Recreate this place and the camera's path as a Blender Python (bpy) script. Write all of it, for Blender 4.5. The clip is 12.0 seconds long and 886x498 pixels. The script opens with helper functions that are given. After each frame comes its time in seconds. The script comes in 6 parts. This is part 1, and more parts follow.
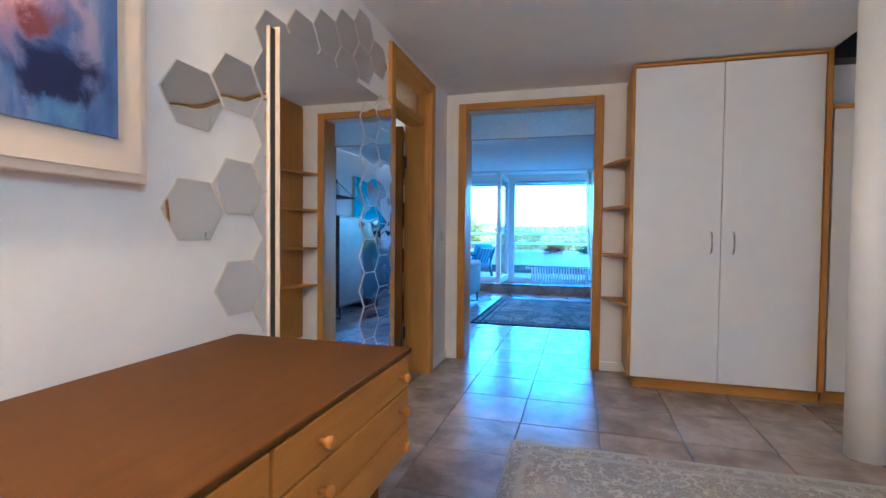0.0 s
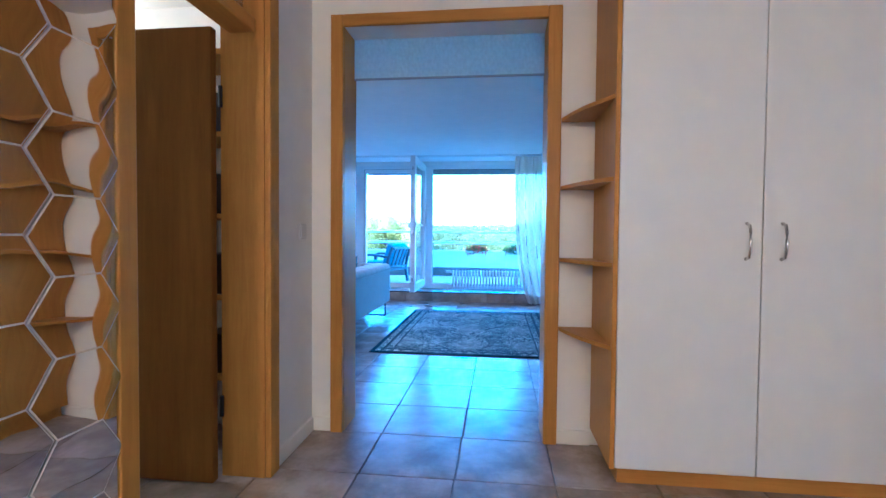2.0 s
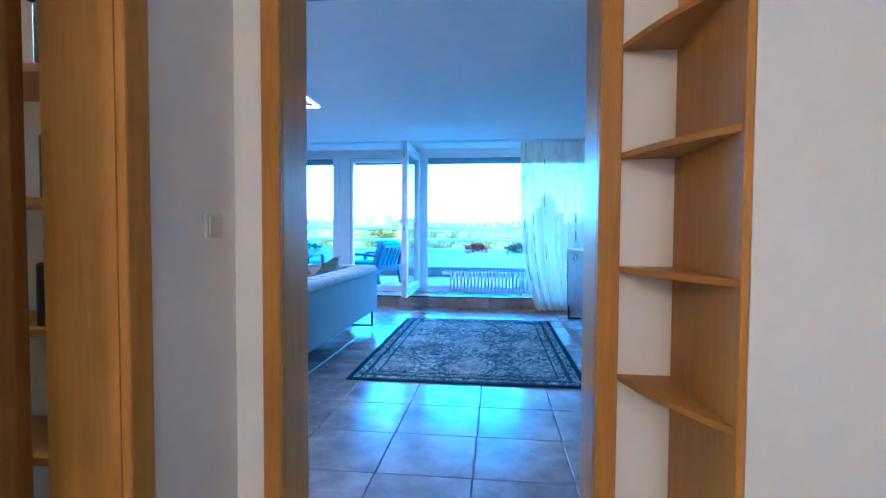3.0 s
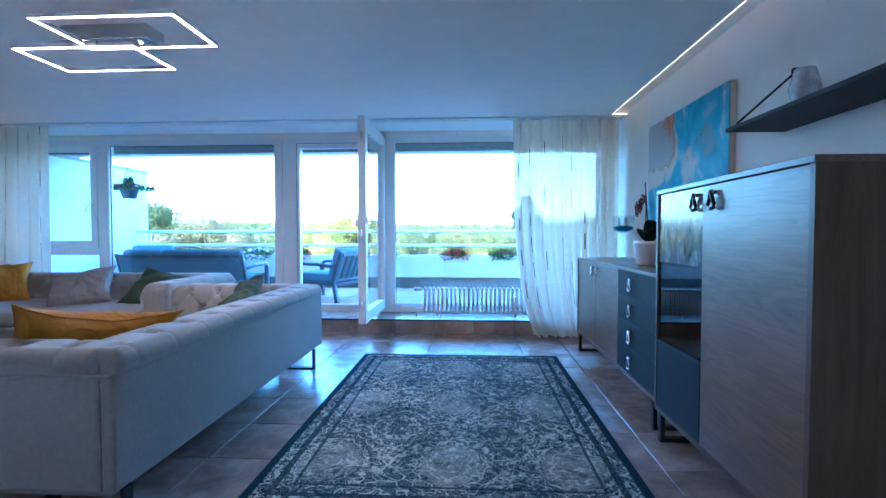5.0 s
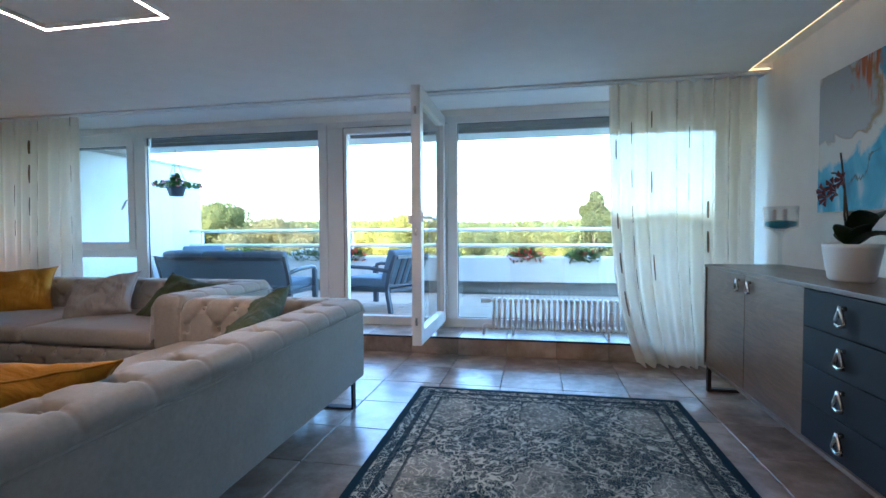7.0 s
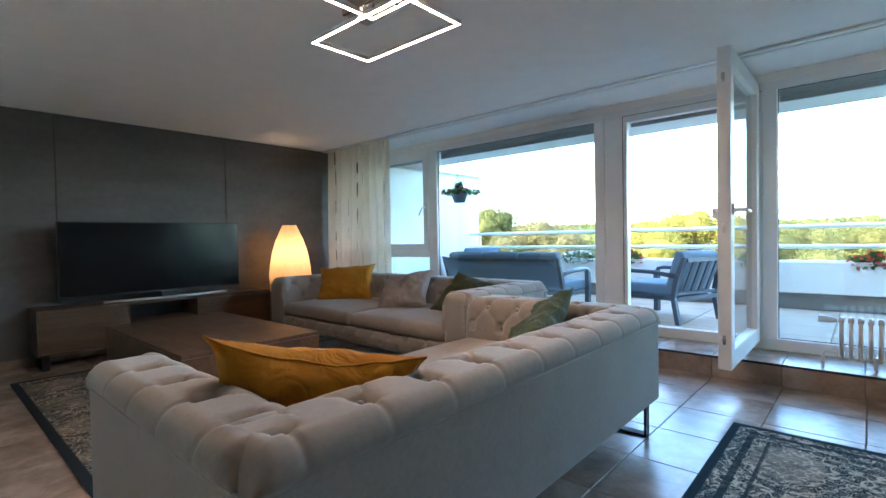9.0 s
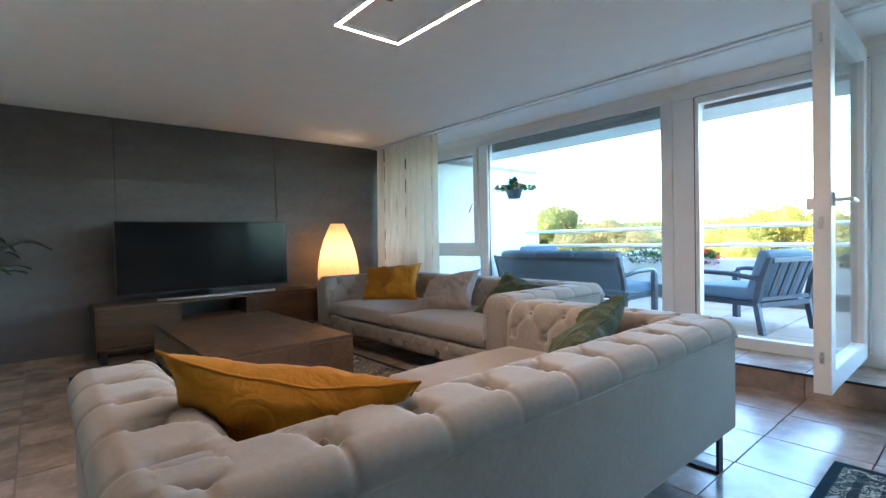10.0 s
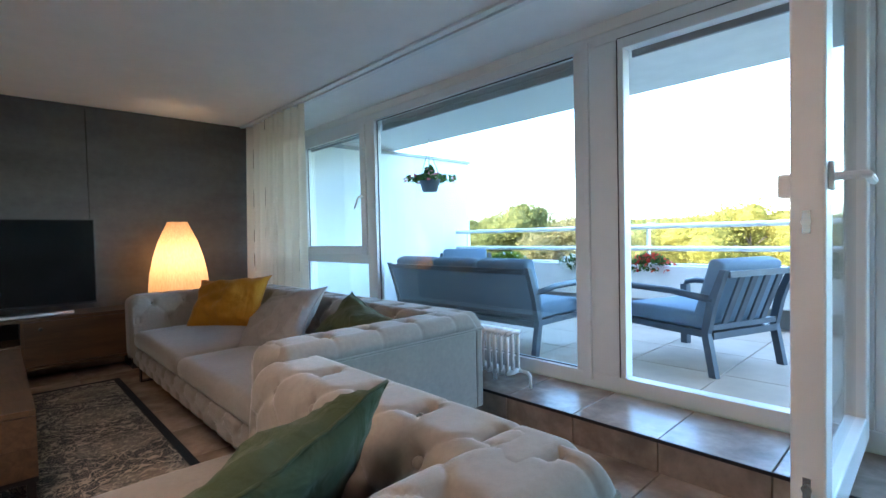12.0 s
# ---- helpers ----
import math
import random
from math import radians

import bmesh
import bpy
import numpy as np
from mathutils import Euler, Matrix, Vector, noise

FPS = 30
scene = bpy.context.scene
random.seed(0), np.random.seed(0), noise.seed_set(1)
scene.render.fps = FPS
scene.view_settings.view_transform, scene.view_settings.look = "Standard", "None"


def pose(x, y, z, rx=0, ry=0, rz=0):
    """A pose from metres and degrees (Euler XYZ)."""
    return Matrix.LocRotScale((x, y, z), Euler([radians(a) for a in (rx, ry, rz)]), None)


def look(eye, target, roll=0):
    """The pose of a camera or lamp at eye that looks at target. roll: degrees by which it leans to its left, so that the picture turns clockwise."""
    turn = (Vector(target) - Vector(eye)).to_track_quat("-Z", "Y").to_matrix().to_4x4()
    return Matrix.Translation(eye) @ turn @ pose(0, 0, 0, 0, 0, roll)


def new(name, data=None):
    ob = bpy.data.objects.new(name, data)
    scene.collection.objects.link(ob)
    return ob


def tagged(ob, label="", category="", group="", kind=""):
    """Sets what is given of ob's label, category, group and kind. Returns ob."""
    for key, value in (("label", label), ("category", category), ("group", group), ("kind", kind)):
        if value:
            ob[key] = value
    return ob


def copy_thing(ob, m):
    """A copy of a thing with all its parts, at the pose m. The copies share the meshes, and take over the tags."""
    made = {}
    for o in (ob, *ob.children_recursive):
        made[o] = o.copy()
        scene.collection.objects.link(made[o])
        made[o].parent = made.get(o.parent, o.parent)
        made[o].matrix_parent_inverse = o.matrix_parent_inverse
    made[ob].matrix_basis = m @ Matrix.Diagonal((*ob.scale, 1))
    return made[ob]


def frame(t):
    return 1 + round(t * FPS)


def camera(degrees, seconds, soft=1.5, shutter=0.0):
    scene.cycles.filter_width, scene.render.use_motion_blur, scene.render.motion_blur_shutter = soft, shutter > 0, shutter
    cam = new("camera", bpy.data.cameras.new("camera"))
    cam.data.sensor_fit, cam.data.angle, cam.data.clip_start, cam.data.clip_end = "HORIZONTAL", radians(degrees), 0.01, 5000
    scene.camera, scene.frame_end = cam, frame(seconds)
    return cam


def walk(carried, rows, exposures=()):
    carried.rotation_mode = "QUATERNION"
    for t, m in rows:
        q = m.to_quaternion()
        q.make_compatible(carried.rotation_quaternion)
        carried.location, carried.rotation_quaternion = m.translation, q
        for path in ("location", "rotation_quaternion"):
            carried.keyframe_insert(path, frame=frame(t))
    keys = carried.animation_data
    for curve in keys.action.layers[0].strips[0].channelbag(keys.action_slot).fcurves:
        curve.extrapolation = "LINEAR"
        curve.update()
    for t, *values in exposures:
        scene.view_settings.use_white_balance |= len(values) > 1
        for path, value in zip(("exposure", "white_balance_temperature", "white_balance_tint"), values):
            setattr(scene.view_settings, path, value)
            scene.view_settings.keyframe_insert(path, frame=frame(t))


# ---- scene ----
cam = camera(86.1, 12.0)
PATH = [
    (0, (0.026, 0.269, 1.098), (-0.516, 2.193, 1.04), 0.6),
    (0.5, (-0.015, 0.558, 1.105), (-0.35, 2.529, 1.043), 0.7),
    (1, (-0.083, 0.982, 1.127), (-0.354, 2.963, 1.066), 0.6),
    (1.5, (-0.103, 1.445, 1.108), (-0.352, 3.429, 1.043), 0.5),
    (2, (-0.096, 1.862, 1.08), (-0.321, 3.848, 1.021), 0.5),
    (2.5, (-0.150, 2.285, 1.056), (-0.347, 4.275, 0.998), 0.5),
    (3, (-0.181, 2.755, 1.076), (-0.395, 4.743, 1.005), 0.3),
    (4.8, (-0.276, 4.157, 1.1), (-0.407, 6.152, 1.042), 0.2),
    (5, (-0.28, 4.26, 1.103), (-0.398, 6.256, 1.041), 0.0),
    (5.5, (-0.311, 4.572, 1.093), (-0.42, 6.568, 1.029), 0.0),
    (6, (-0.371, 4.887, 1.117), (-0.49, 6.882, 1.049), -0.1),
    (6.5, (-0.41, 5.097, 1.121), (-0.609, 7.085, 1.05), -0.2),
    (8.5, (-0.605, 5.414, 1.099), (-1.728, 7.068, 1.047), -0.9),
    (9, (-0.681, 5.436, 1.091), (-2.012, 6.928, 1.045), -1.1),
    (9.5, (-0.745, 5.565, 1.076), (-2.228, 6.907, 1.033), -1.2),
    (10, (-0.76, 5.756, 1.081), (-2.278, 7.057, 1.035), -1.3),
    (10.5, (-0.788, 6.097, 1.096), (-2.306, 7.398, 1.048), -1.4),
    (11, (-0.844, 6.474, 1.119), (-2.36, 7.777, 1.069), -1.4),
    (11.5, (-0.964, 6.881, 1.11), (-2.468, 8.198, 1.057), -1.4),
    (12, (-1.106, 7.317, 1.104), (-2.558, 8.692, 1.047), -1.3),
]
EXPOSURES = [(0, 4.54, 3260, 0), (0.6, 4.56, 3220, -1), (1.2, 4.74, 3200, 0), (2.2, 4.8, 3230, 1), (3.2, 4.84, 3190, 0), (4.8, 4.58, 3720, 4), (5.5, 4.5, 4100, 5), (6.5, 4.3, 4750, 6), (8.5, 4.1, 5450, 4), (9.2, 4.4, 5450, 4), (10, 4.6, 5450, 4), (11, 4.5, 5300, 4), (12, 4.22, 5350, 4)]
walk(cam, [(t, look(eye, target, roll)) for t, eye, target, roll in PATH], EXPOSURES)

# ---- world and sun ----
world = bpy.data.worlds.new("sky")
scene.world = world
world.use_nodes = True
wn = world.node_tree.nodes
sky = wn.new("ShaderNodeTexSky")
sky.sky_type = "NISHITA"
sky.sun_disc = False
sky.sun_elevation = radians(24)
sky.sun_rotation = radians(205)
sky.dust_density = 2.0
wn["Background"].inputs["Strength"].default_value = 0.15
world.node_tree.links.new(sky.outputs[0], wn["Background"].inputs["Color"])
sun_data = bpy.data.lights.new("sun", "SUN")
sun_data.energy, sun_data.angle, sun_data.color = 0.65, radians(0.6), (1.0, 0.9, 0.75)
sun = new("sun", sun_data)
sun.matrix_world = look((-20, -43, 21), (0, 0, 0))


def lamp(name, place, energy, colour, radius):
    data = bpy.data.lights.new(name, "POINT")
    data.energy, data.color, data.shadow_soft_size = energy, colour, radius
    ob = new(name, data)
    ob.location = place
    return ob


# first bulb is added fill, standing in for daylight down the stairwell
lamp("hall_lamp_bulb", (0.75, -0.35, 2.05), 1.4, (1.0, 0.67, 0.39), 0.1)
lamp("wall_lamp_bulb", (-0.86, 0.22, 2.12), 5.0, (1.0, 0.42, 0.09), 0.06)
lamp("side_room_bulb", (-2.95, 4.0, 2.1), 2.2, (1.0, 0.62, 0.28), 0.1)
lamp("floor_lamp_bulb", (-6.03, 8.57, 0.92), 1.05, (1.0, 0.56, 0.27), 0.10)


# ---- materials ----
class Nodes:
    def __init__(self, name):
        self.m = bpy.data.materials.new(name)
        self.m.use_nodes = True
        self.t = self.m.node_tree
        self.b = self.t.nodes["Principled BSDF"]
        self.out = self.t.nodes["Material Output"]

    def n(self, kind, **sets):
        node = self.t.nodes.new("ShaderNode" + kind)
        for k, v in sets.items():
            node.inputs[k].default_value = v
        return node

    def l(self, a, b):
        self.t.links.new(a, b)

    def coord(self, scale=(1, 1, 1), rot=(0, 0, 0), space="Object"):
        c, mp = self.n("TexCoord"), self.n("Mapping")
        mp.inputs["Scale"].default_value = scale
        mp.inputs["Rotation"].default_value = rot
        self.l(c.outputs[space], mp.inputs["Vector"])
        return mp.outputs["Vector"]

    def noise(self, vec, scale, detail=4, rough=0.55, dist=0.0):
        t = self.n("TexNoise", Scale=scale, Detail=detail, Roughness=rough, Distortion=dist)
        self.l(vec, t.inputs["Vector"])
        return t.outputs["Fac"]

    def ramp(self, fac, stops):
        r = self.n("ValToRGB")
        e = r.color_ramp.elements
        while len(e) < len(stops):
            e.new(0.5)
        for el, (p, c) in zip(e, stops):
            el.position, el.color = p, (*c, 1)
        self.l(fac, r.inputs["Fac"])
        return r.outputs["Color"]

    def mix(self, fac, a, b, kind="MIX"):
        x = self.n("Mix")
        x.data_type, x.blend_type = "RGBA", kind
        for v, i in ((fac, 0), (a, 6), (b, 7)):
            if isinstance(v, (int, float)):
                x.inputs[i].default_value = v
            elif isinstance(v, tuple):
                x.inputs[i].default_value = (*v, 1)
            else:
                self.l(v, x.inputs[i])
        return x.outputs[2]

    def math(self, op, a, b=0.0):
        x = self.n("Math")
        x.operation = op
        for v, i in ((a, 0), (b, 1)):
            if isinstance(v, (int, float)):
                x.inputs[i].default_value = v
            else:
                self.l(v, x.inputs[i])
        return x.outputs[0]

    def bump(self, fac, strength=0.2, dist=0.01):
        b = self.n("Bump", Strength=strength, Distance=dist)
        self.l(fac, b.inputs["Height"])
        self.l(b.outputs[0], self.b.inputs["Normal"])

    def done(self, colour=None, rough=None, metal=0.0, **more):
        if colour is not None:
            if isinstance(colour, tuple):
                self.b.inputs["Base Color"].default_value = (*colour, 1)
            else:
                self.l(colour, self.b.inputs["Base Color"])
        if rough is not None:
            if isinstance(rough, (int, float)):
                self.b.inputs["Roughness"].default_value = rough
            else:
                self.l(rough, self.b.inputs["Roughness"])
        self.b.inputs["Metallic"].default_value = metal
        for k, v in more.items():
            self.b.inputs[k.replace("_", " ")].default_value = v
        return self.m


def plain(name, colour, rough=0.5, metal=0.0, vary=0.12, scale=6.0, bump=0.05, fine=180.0, **more):
    n = Nodes(name)
    v = n.coord()
    big = n.noise(v, scale, 3)
    lo, hi = tuple(c * (1 - vary) for c in colour), tuple(min(1, c * (1 + vary)) for c in colour)
    c = n.ramp(big, [(0.3, lo), (0.7, hi)])
    small = n.noise(v, fine, 3)
    c = n.mix(0.12 if vary else 0.0, c, n.ramp(small, [(0.3, lo), (0.7, hi)]))
    r = n.math("ADD", n.math("MULTIPLY", big, 0.12), rough - 0.06)
    if bump:
        n.bump(small, bump, 0.004)
    return n.done(c, r, metal, **more)


def wood(name, dark, light, rough, axis="x", scale=1.0, bump=0.08, streak=14.0, coat=0.0, spec=0.4):
    n = Nodes(name)
    s = {"x": (1.0, streak, streak), "y": (streak, 1.0, streak), "z": (streak, streak, 1.0)}[axis]
    v = n.coord(tuple(q * scale for q in s))
    g = n.noise(v, 2.2, 6, 0.62, 0.6)
    fine = n.noise(v, 11.0, 5, 0.7)
    w = n.noise(n.coord((1, 1, 1)), 1.6, 2)
    mid = tuple((a + b) / 2 for a, b in zip(dark, light))
    c = n.ramp(g, [(0.28, dark), (0.5, mid), (0.72, light)])
    c = n.mix(0.25, c, n.ramp(fine, [(0.3, dark), (0.7, light)]))
    c = n.mix(0.18, c, n.ramp(w, [(0.3, dark), (0.7, light)]))
    n.bump(fine, bump, 0.003)
    return n.done(c, n.math("ADD", n.math("MULTIPLY", g, 0.15), rough - 0.07), 0.0, Coat_Weight=coat, Coat_Roughness=0.15, Specular_IOR_Level=spec)


def make_grained_oak():
    """Smoked oak veneer with broad flamed grain along y, a few dark knots and a soft lacquer."""
    n = Nodes("flamed_smoked_oak")
    v = n.coord((1.0, 0.16, 1.0))
    warp = n.noise(v, 3.0, 3, 0.5)
    flame = n.noise(v, 5.0, 4, 0.6, 2.2)
    rings = n.math("SINE", n.math("MULTIPLY", n.math("ADD", flame, n.math("MULTIPLY", warp, 0.7)), 46.0))
    fine = n.noise(n.coord((40.0, 1.2, 40.0)), 3.0, 5, 0.65)
    cloud = n.noise(n.coord((1.0, 0.5, 1.0)), 2.6, 3)
    c = n.ramp(cloud, [(0.3, (0.075, 0.040, 0.018)), (0.5, (0.150, 0.088, 0.044)), (0.72, (0.260, 0.165, 0.090))])
    c = n.mix(0.34, c, n.ramp(n.math("ADD", n.math("MULTIPLY", rings, 0.35), 0.5), [(0.2, (0.050, 0.028, 0.015)), (0.8, (0.185, 0.120, 0.072))]))
    c = n.mix(0.35, c, n.ramp(fine, [(0.3, (0.045, 0.026, 0.014)), (0.7, (0.190, 0.125, 0.076))]))
    knots = n.n("TexVoronoi", Scale=2.6)
    n.l(n.coord((1.0, 0.55, 1.0)), knots.inputs["Vector"])
    c = n.mix(n.ramp(knots.outputs["Distance"], [(0.02, (0.75, 0.75, 0.75)), (0.10, (0, 0, 0))]), c, (0.028, 0.016, 0.009))
    n.bump(fine, 0.06, 0.003)
    return n.done(c, n.math("ADD", n.math("MULTIPLY", flame, 0.14), 0.27), 0.0, Specular_IOR_Level=0.5, Coat_Weight=0.25, Coat_Roughness=0.3)


def glow(name, colour, strength):
    n = Nodes(name)
    e = n.n("Emission", Color=(*colour, 1), Strength=strength)
    n.l(e.outputs[0], n.out.inputs["Surface"])
    return n.m


def make_glass(name="window_glass", tint=(0.93, 0.97, 0.97), rough=0.0):
    n = Nodes(name)
    tr = n.n("BsdfTransparent", Color=(*tint, 1))
    gl = n.n("BsdfGlossy", Roughness=rough)
    lw = n.n("LayerWeight", Blend=0.5)
    gloss = n.math("ADD", n.math("MULTIPLY", n.math("POWER", lw.outputs["Facing"], 5.0), 0.85), 0.065)
    mx = n.n("MixShader")
    n.l(gloss, mx.inputs[0]); n.l(tr.outputs[0], mx.inputs[1]); n.l(gl.outputs[0], mx.inputs[2])
    n.l(mx.outputs[0], n.out.inputs["Surface"])
    return n.m


def make_tile():
    n = Nodes("ceramic_tile")
    info = n.n("ObjectInfo")
    off = n.n("CombineXYZ")
    n.l(n.math("MULTIPLY", info.outputs["Random"], 37.0), off.inputs[0])
    n.l(n.math("MULTIPLY", info.outputs["Random"], 11.0), off.inputs[2])
    add = n.n("VectorMath")
    n.l(n.coord(), add.inputs[0]); n.l(off.outputs[0], add.inputs[1])
    v = add.outputs[0]
    big = n.noise(v, 4.5, 7, 0.62, 0.15)
    cloud = n.noise(v, 1.8, 2, 0.4)
    c = n.ramp(big, [(0.36, (0.095, 0.069, 0.052)), (0.5, (0.27, 0.212, 0.168)), (0.64, (0.49, 0.415, 0.345))])
    c = n.mix(0.4, c, n.ramp(cloud, [(0.3, (0.215, 0.165, 0.13)), (0.7, (0.44, 0.37, 0.305))]))
    c = n.mix(0.25, c, n.ramp(info.outputs["Random"], [(0.0, (0.201, 0.142, 0.106)), (1.0, (0.425, 0.342, 0.277))]))
    n.bump(n.noise(v, 26.0, 3), 0.10, 0.004)
    return n.done(c, n.math("ADD", n.math("MULTIPLY", n.noise(v, 9.0, 3), 0.08), 0.20))


def make_concrete():
    n = Nodes("dark_concrete_panel")
    v = n.coord()
    a = n.noise(n.coord((0.6, 0.6, 2.2)), 1.3, 5, 0.6, 0.4)
    b = n.noise(v, 14, 5, 0.65)
    c = n.ramp(a, [(0.3, (0.060, 0.059, 0.056)), (0.7, (0.140, 0.135, 0.128))])
    c = n.mix(0.35, c, n.ramp(b, [(0.3, (0.058, 0.057, 0.055)), (0.75, (0.135, 0.130, 0.124))]))
    pits = n.n("TexVoronoi", Scale=7.0)
    n.l(v, pits.inputs["Vector"])
    c = n.mix(n.ramp(pits.outputs["Distance"], [(0.0, (0.600, 0.600, 0.600)), (0.06, (0, 0, 0))]), c, (0.032, 0.032, 0.032))
    n.bump(b, 0.15, 0.006)
    return n.done(c, n.math("ADD", n.math("MULTIPLY", a, 0.25), 0.42))


def make_rug(name, ground, figure, dark, size, border=0.09, stripes=0.85):
    """A worn oriental rug; object coordinates run from the rug's centre."""
    n = Nodes(name)
    v = n.coord()
    sep = n.n("SeparateXYZ")
    n.l(v, sep.inputs[0])
    ax, ay = n.math("ABSOLUTE", sep.outputs[0]), n.math("ABSOLUTE", sep.outputs[1])
    # staggered medallions with scalloped outlines, vines and small leaves between them, all worn
    warp = n.noise(v, 7.0, 3, 0.6)
    wob = n.math("MULTIPLY", n.math("SUBTRACT", warp, 0.5), 0.11)
    xs = n.math("ADD", ax, wob)
    ysn = n.math("SUBTRACT", ay, wob)
    g = n.math("ADD", n.math("COSINE", n.math("MULTIPLY", xs, 2 * math.pi / 0.58)), n.math("COSINE", n.math("MULTIPLY", ysn, 2 * math.pi / 0.82)))
    scallop = n.math("MULTIPLY", n.math("COSINE", n.math("MULTIPLY", n.math("ADD", xs, ysn), 2 * math.pi / 0.13)), 0.16)
    scallop = n.math("MULTIPLY", scallop, n.math("COSINE", n.math("MULTIPLY", n.math("SUBTRACT", xs, ysn), 2 * math.pi / 0.13)))
    gs = n.math("ADD", g, scallop)
    line = lambda f, lo, hi: n.ramp(n.math("ABSOLUTE", f), [(lo, (1, 1, 1)), (hi, (0, 0, 0))])
    outline = line(n.math("SINE", n.math("MULTIPLY", gs, 4.4)), 0.18, 0.28)
    vine = line(n.math("SUBTRACT", n.noise(v, 15.0, 2, 0.5, 0.8), 0.5), 0.016, 0.026)
    leaf = n.n("TexVoronoi", Scale=30.0)
    n.l(v, leaf.inputs["Vector"])
    petals = n.ramp(n.math("SINE", n.math("MULTIPLY", leaf.outputs["Distance"], 26.0)), [(0.45, (0, 0, 0)), (0.60, (0.8, 0.8, 0.8))])
    heart = n.ramp(gs, [(0.9, (0, 0, 0)), (1.02, (0.42, 0.42, 0.42))])
    wear = n.noise(v, 3.4, 6, 0.72, 0.6)
    speck = n.noise(v, 60.0, 4, 0.7, 0.4)
    pat = n.math("MAXIMUM", n.math("MAXIMUM", outline, vine), n.math("MULTIPLY", petals, 0.75))
    pat = n.math("MAXIMUM", pat, n.math("MULTIPLY", heart, n.math("SUBTRACT", 1.0, vine)))
    rub = n.ramp(n.math("ADD", n.math("MULTIPLY", wear, 0.6), n.math("MULTIPLY", speck, 0.4)), [(0.38, (0.10, 0.10, 0.10)), (0.53, (1, 1, 1))])
    f = n.math("MULTIPLY", pat, rub)
    c = n.mix(f, ground, figure)
    ex = n.math("SUBTRACT", size[0] / 2, ax)
    ey = n.math("SUBTRACT", size[1] / 2, ay)
    edge = n.math("MINIMUM", ex, ey)
    c = n.mix(n.ramp(edge, [(0.0, (1, 1, 1)), (border * 0.45, (1, 1, 1)), (border * 0.5, (0, 0, 0))]), c, dark)
    band = n.math("SINE", n.math("MULTIPLY", edge, 70.0))
    inner = n.ramp(edge, [(border * 2.2, (1, 1, 1)), (border * 2.3, (0, 0, 0))])
    c = n.mix(n.math("MULTIPLY", n.math("MULTIPLY", inner, n.math("GREATER_THAN", band, 0.45)), stripes), c, dark)
    n.bump(n.noise(v, 300.0, 2), 0.5, 0.004)
    return n.done(c, 0.95, 0.0, Specular_IOR_Level=0.15)


def make_fabric(name, colour, scale=500.0, fold=0.0, sheen=0.08, vary=0.10):
    n = Nodes(name)
    v = n.coord()
    w = n.noise(v, scale, 2)
    big = n.noise(v, 4.0, 4)
    lo, hi = tuple(c * (1 - vary) for c in colour), tuple(min(1, c * (1 + vary)) for c in colour)
    c = n.mix(0.35, n.ramp(big, [(0.3, lo), (0.7, hi)]), n.ramp(w, [(0.3, lo), (0.7, hi)]))
    c = n.mix(0.4, c, n.ramp(n.noise(v, 48.0, 4, 0.65), [(0.32, lo), (0.68, hi)]))
    if fold:
        creases = n.noise(n.coord((1.0, 0.35, 1.0), (0, 0, 0.5)), 9.0, 3, 0.5, 1.6)
        n.bump(n.math("ADD", n.math("MULTIPLY", w, 0.06), creases), fold, 0.03)
    else:
        n.bump(w, 0.25, 0.002)
    return n.done(c, 0.9, 0.0, Sheen_Weight=sheen, Sheen_Roughness=0.4, Specular_IOR_Level=0.2)


def make_paper():
    n = Nodes("ribbed_shade_paper")
    f = n.noise(n.coord((1, 1, 0.2)), 90.0, 3)
    c = n.ramp(f, [(0.3, (0.46, 0.335, 0.21)), (0.7, (0.57, 0.43, 0.28))])
    d, t = n.n("BsdfDiffuse"), n.n("BsdfTranslucent")
    n.l(c, d.inputs["Color"]); n.l(c, t.inputs["Color"])
    m = n.n("MixShader", Fac=0.6)
    n.l(d.outputs[0], m.inputs[1]); n.l(t.outputs[0], m.inputs[2])
    n.l(m.outputs[0], n.out.inputs["Surface"])
    return n.m


def make_curtain():
    n = Nodes("sheer_curtain")
    v = n.coord()
    fine = n.noise(n.coord((1, 1, 0.15)), 260.0, 2)
    d = n.n("BsdfDiffuse", Color=(0.90, 0.84, 0.73, 1))
    t = n.n("BsdfTranslucent", Color=(0.68, 0.57, 0.43, 1))
    tr = n.n("BsdfTransparent", Color=(1, 0.99, 0.96, 1))
    m1, m2 = n.n("MixShader", Fac=0.42), n.n("MixShader", Fac=0.3)
    n.l(d.outputs[0], m1.inputs[1]); n.l(t.outputs[0], m1.inputs[2])
    n.l(m1.outputs[0], m2.inputs[1]); n.l(tr.outputs[0], m2.inputs[2])
    n.l(n.ramp(fine, [(0.3, (0.05, 0.05, 0.05)), (0.7, (0.12, 0.12, 0.12))]), m2.inputs[0])
    n.l(m2.outputs[0], n.out.inputs["Surface"])
    return n.m


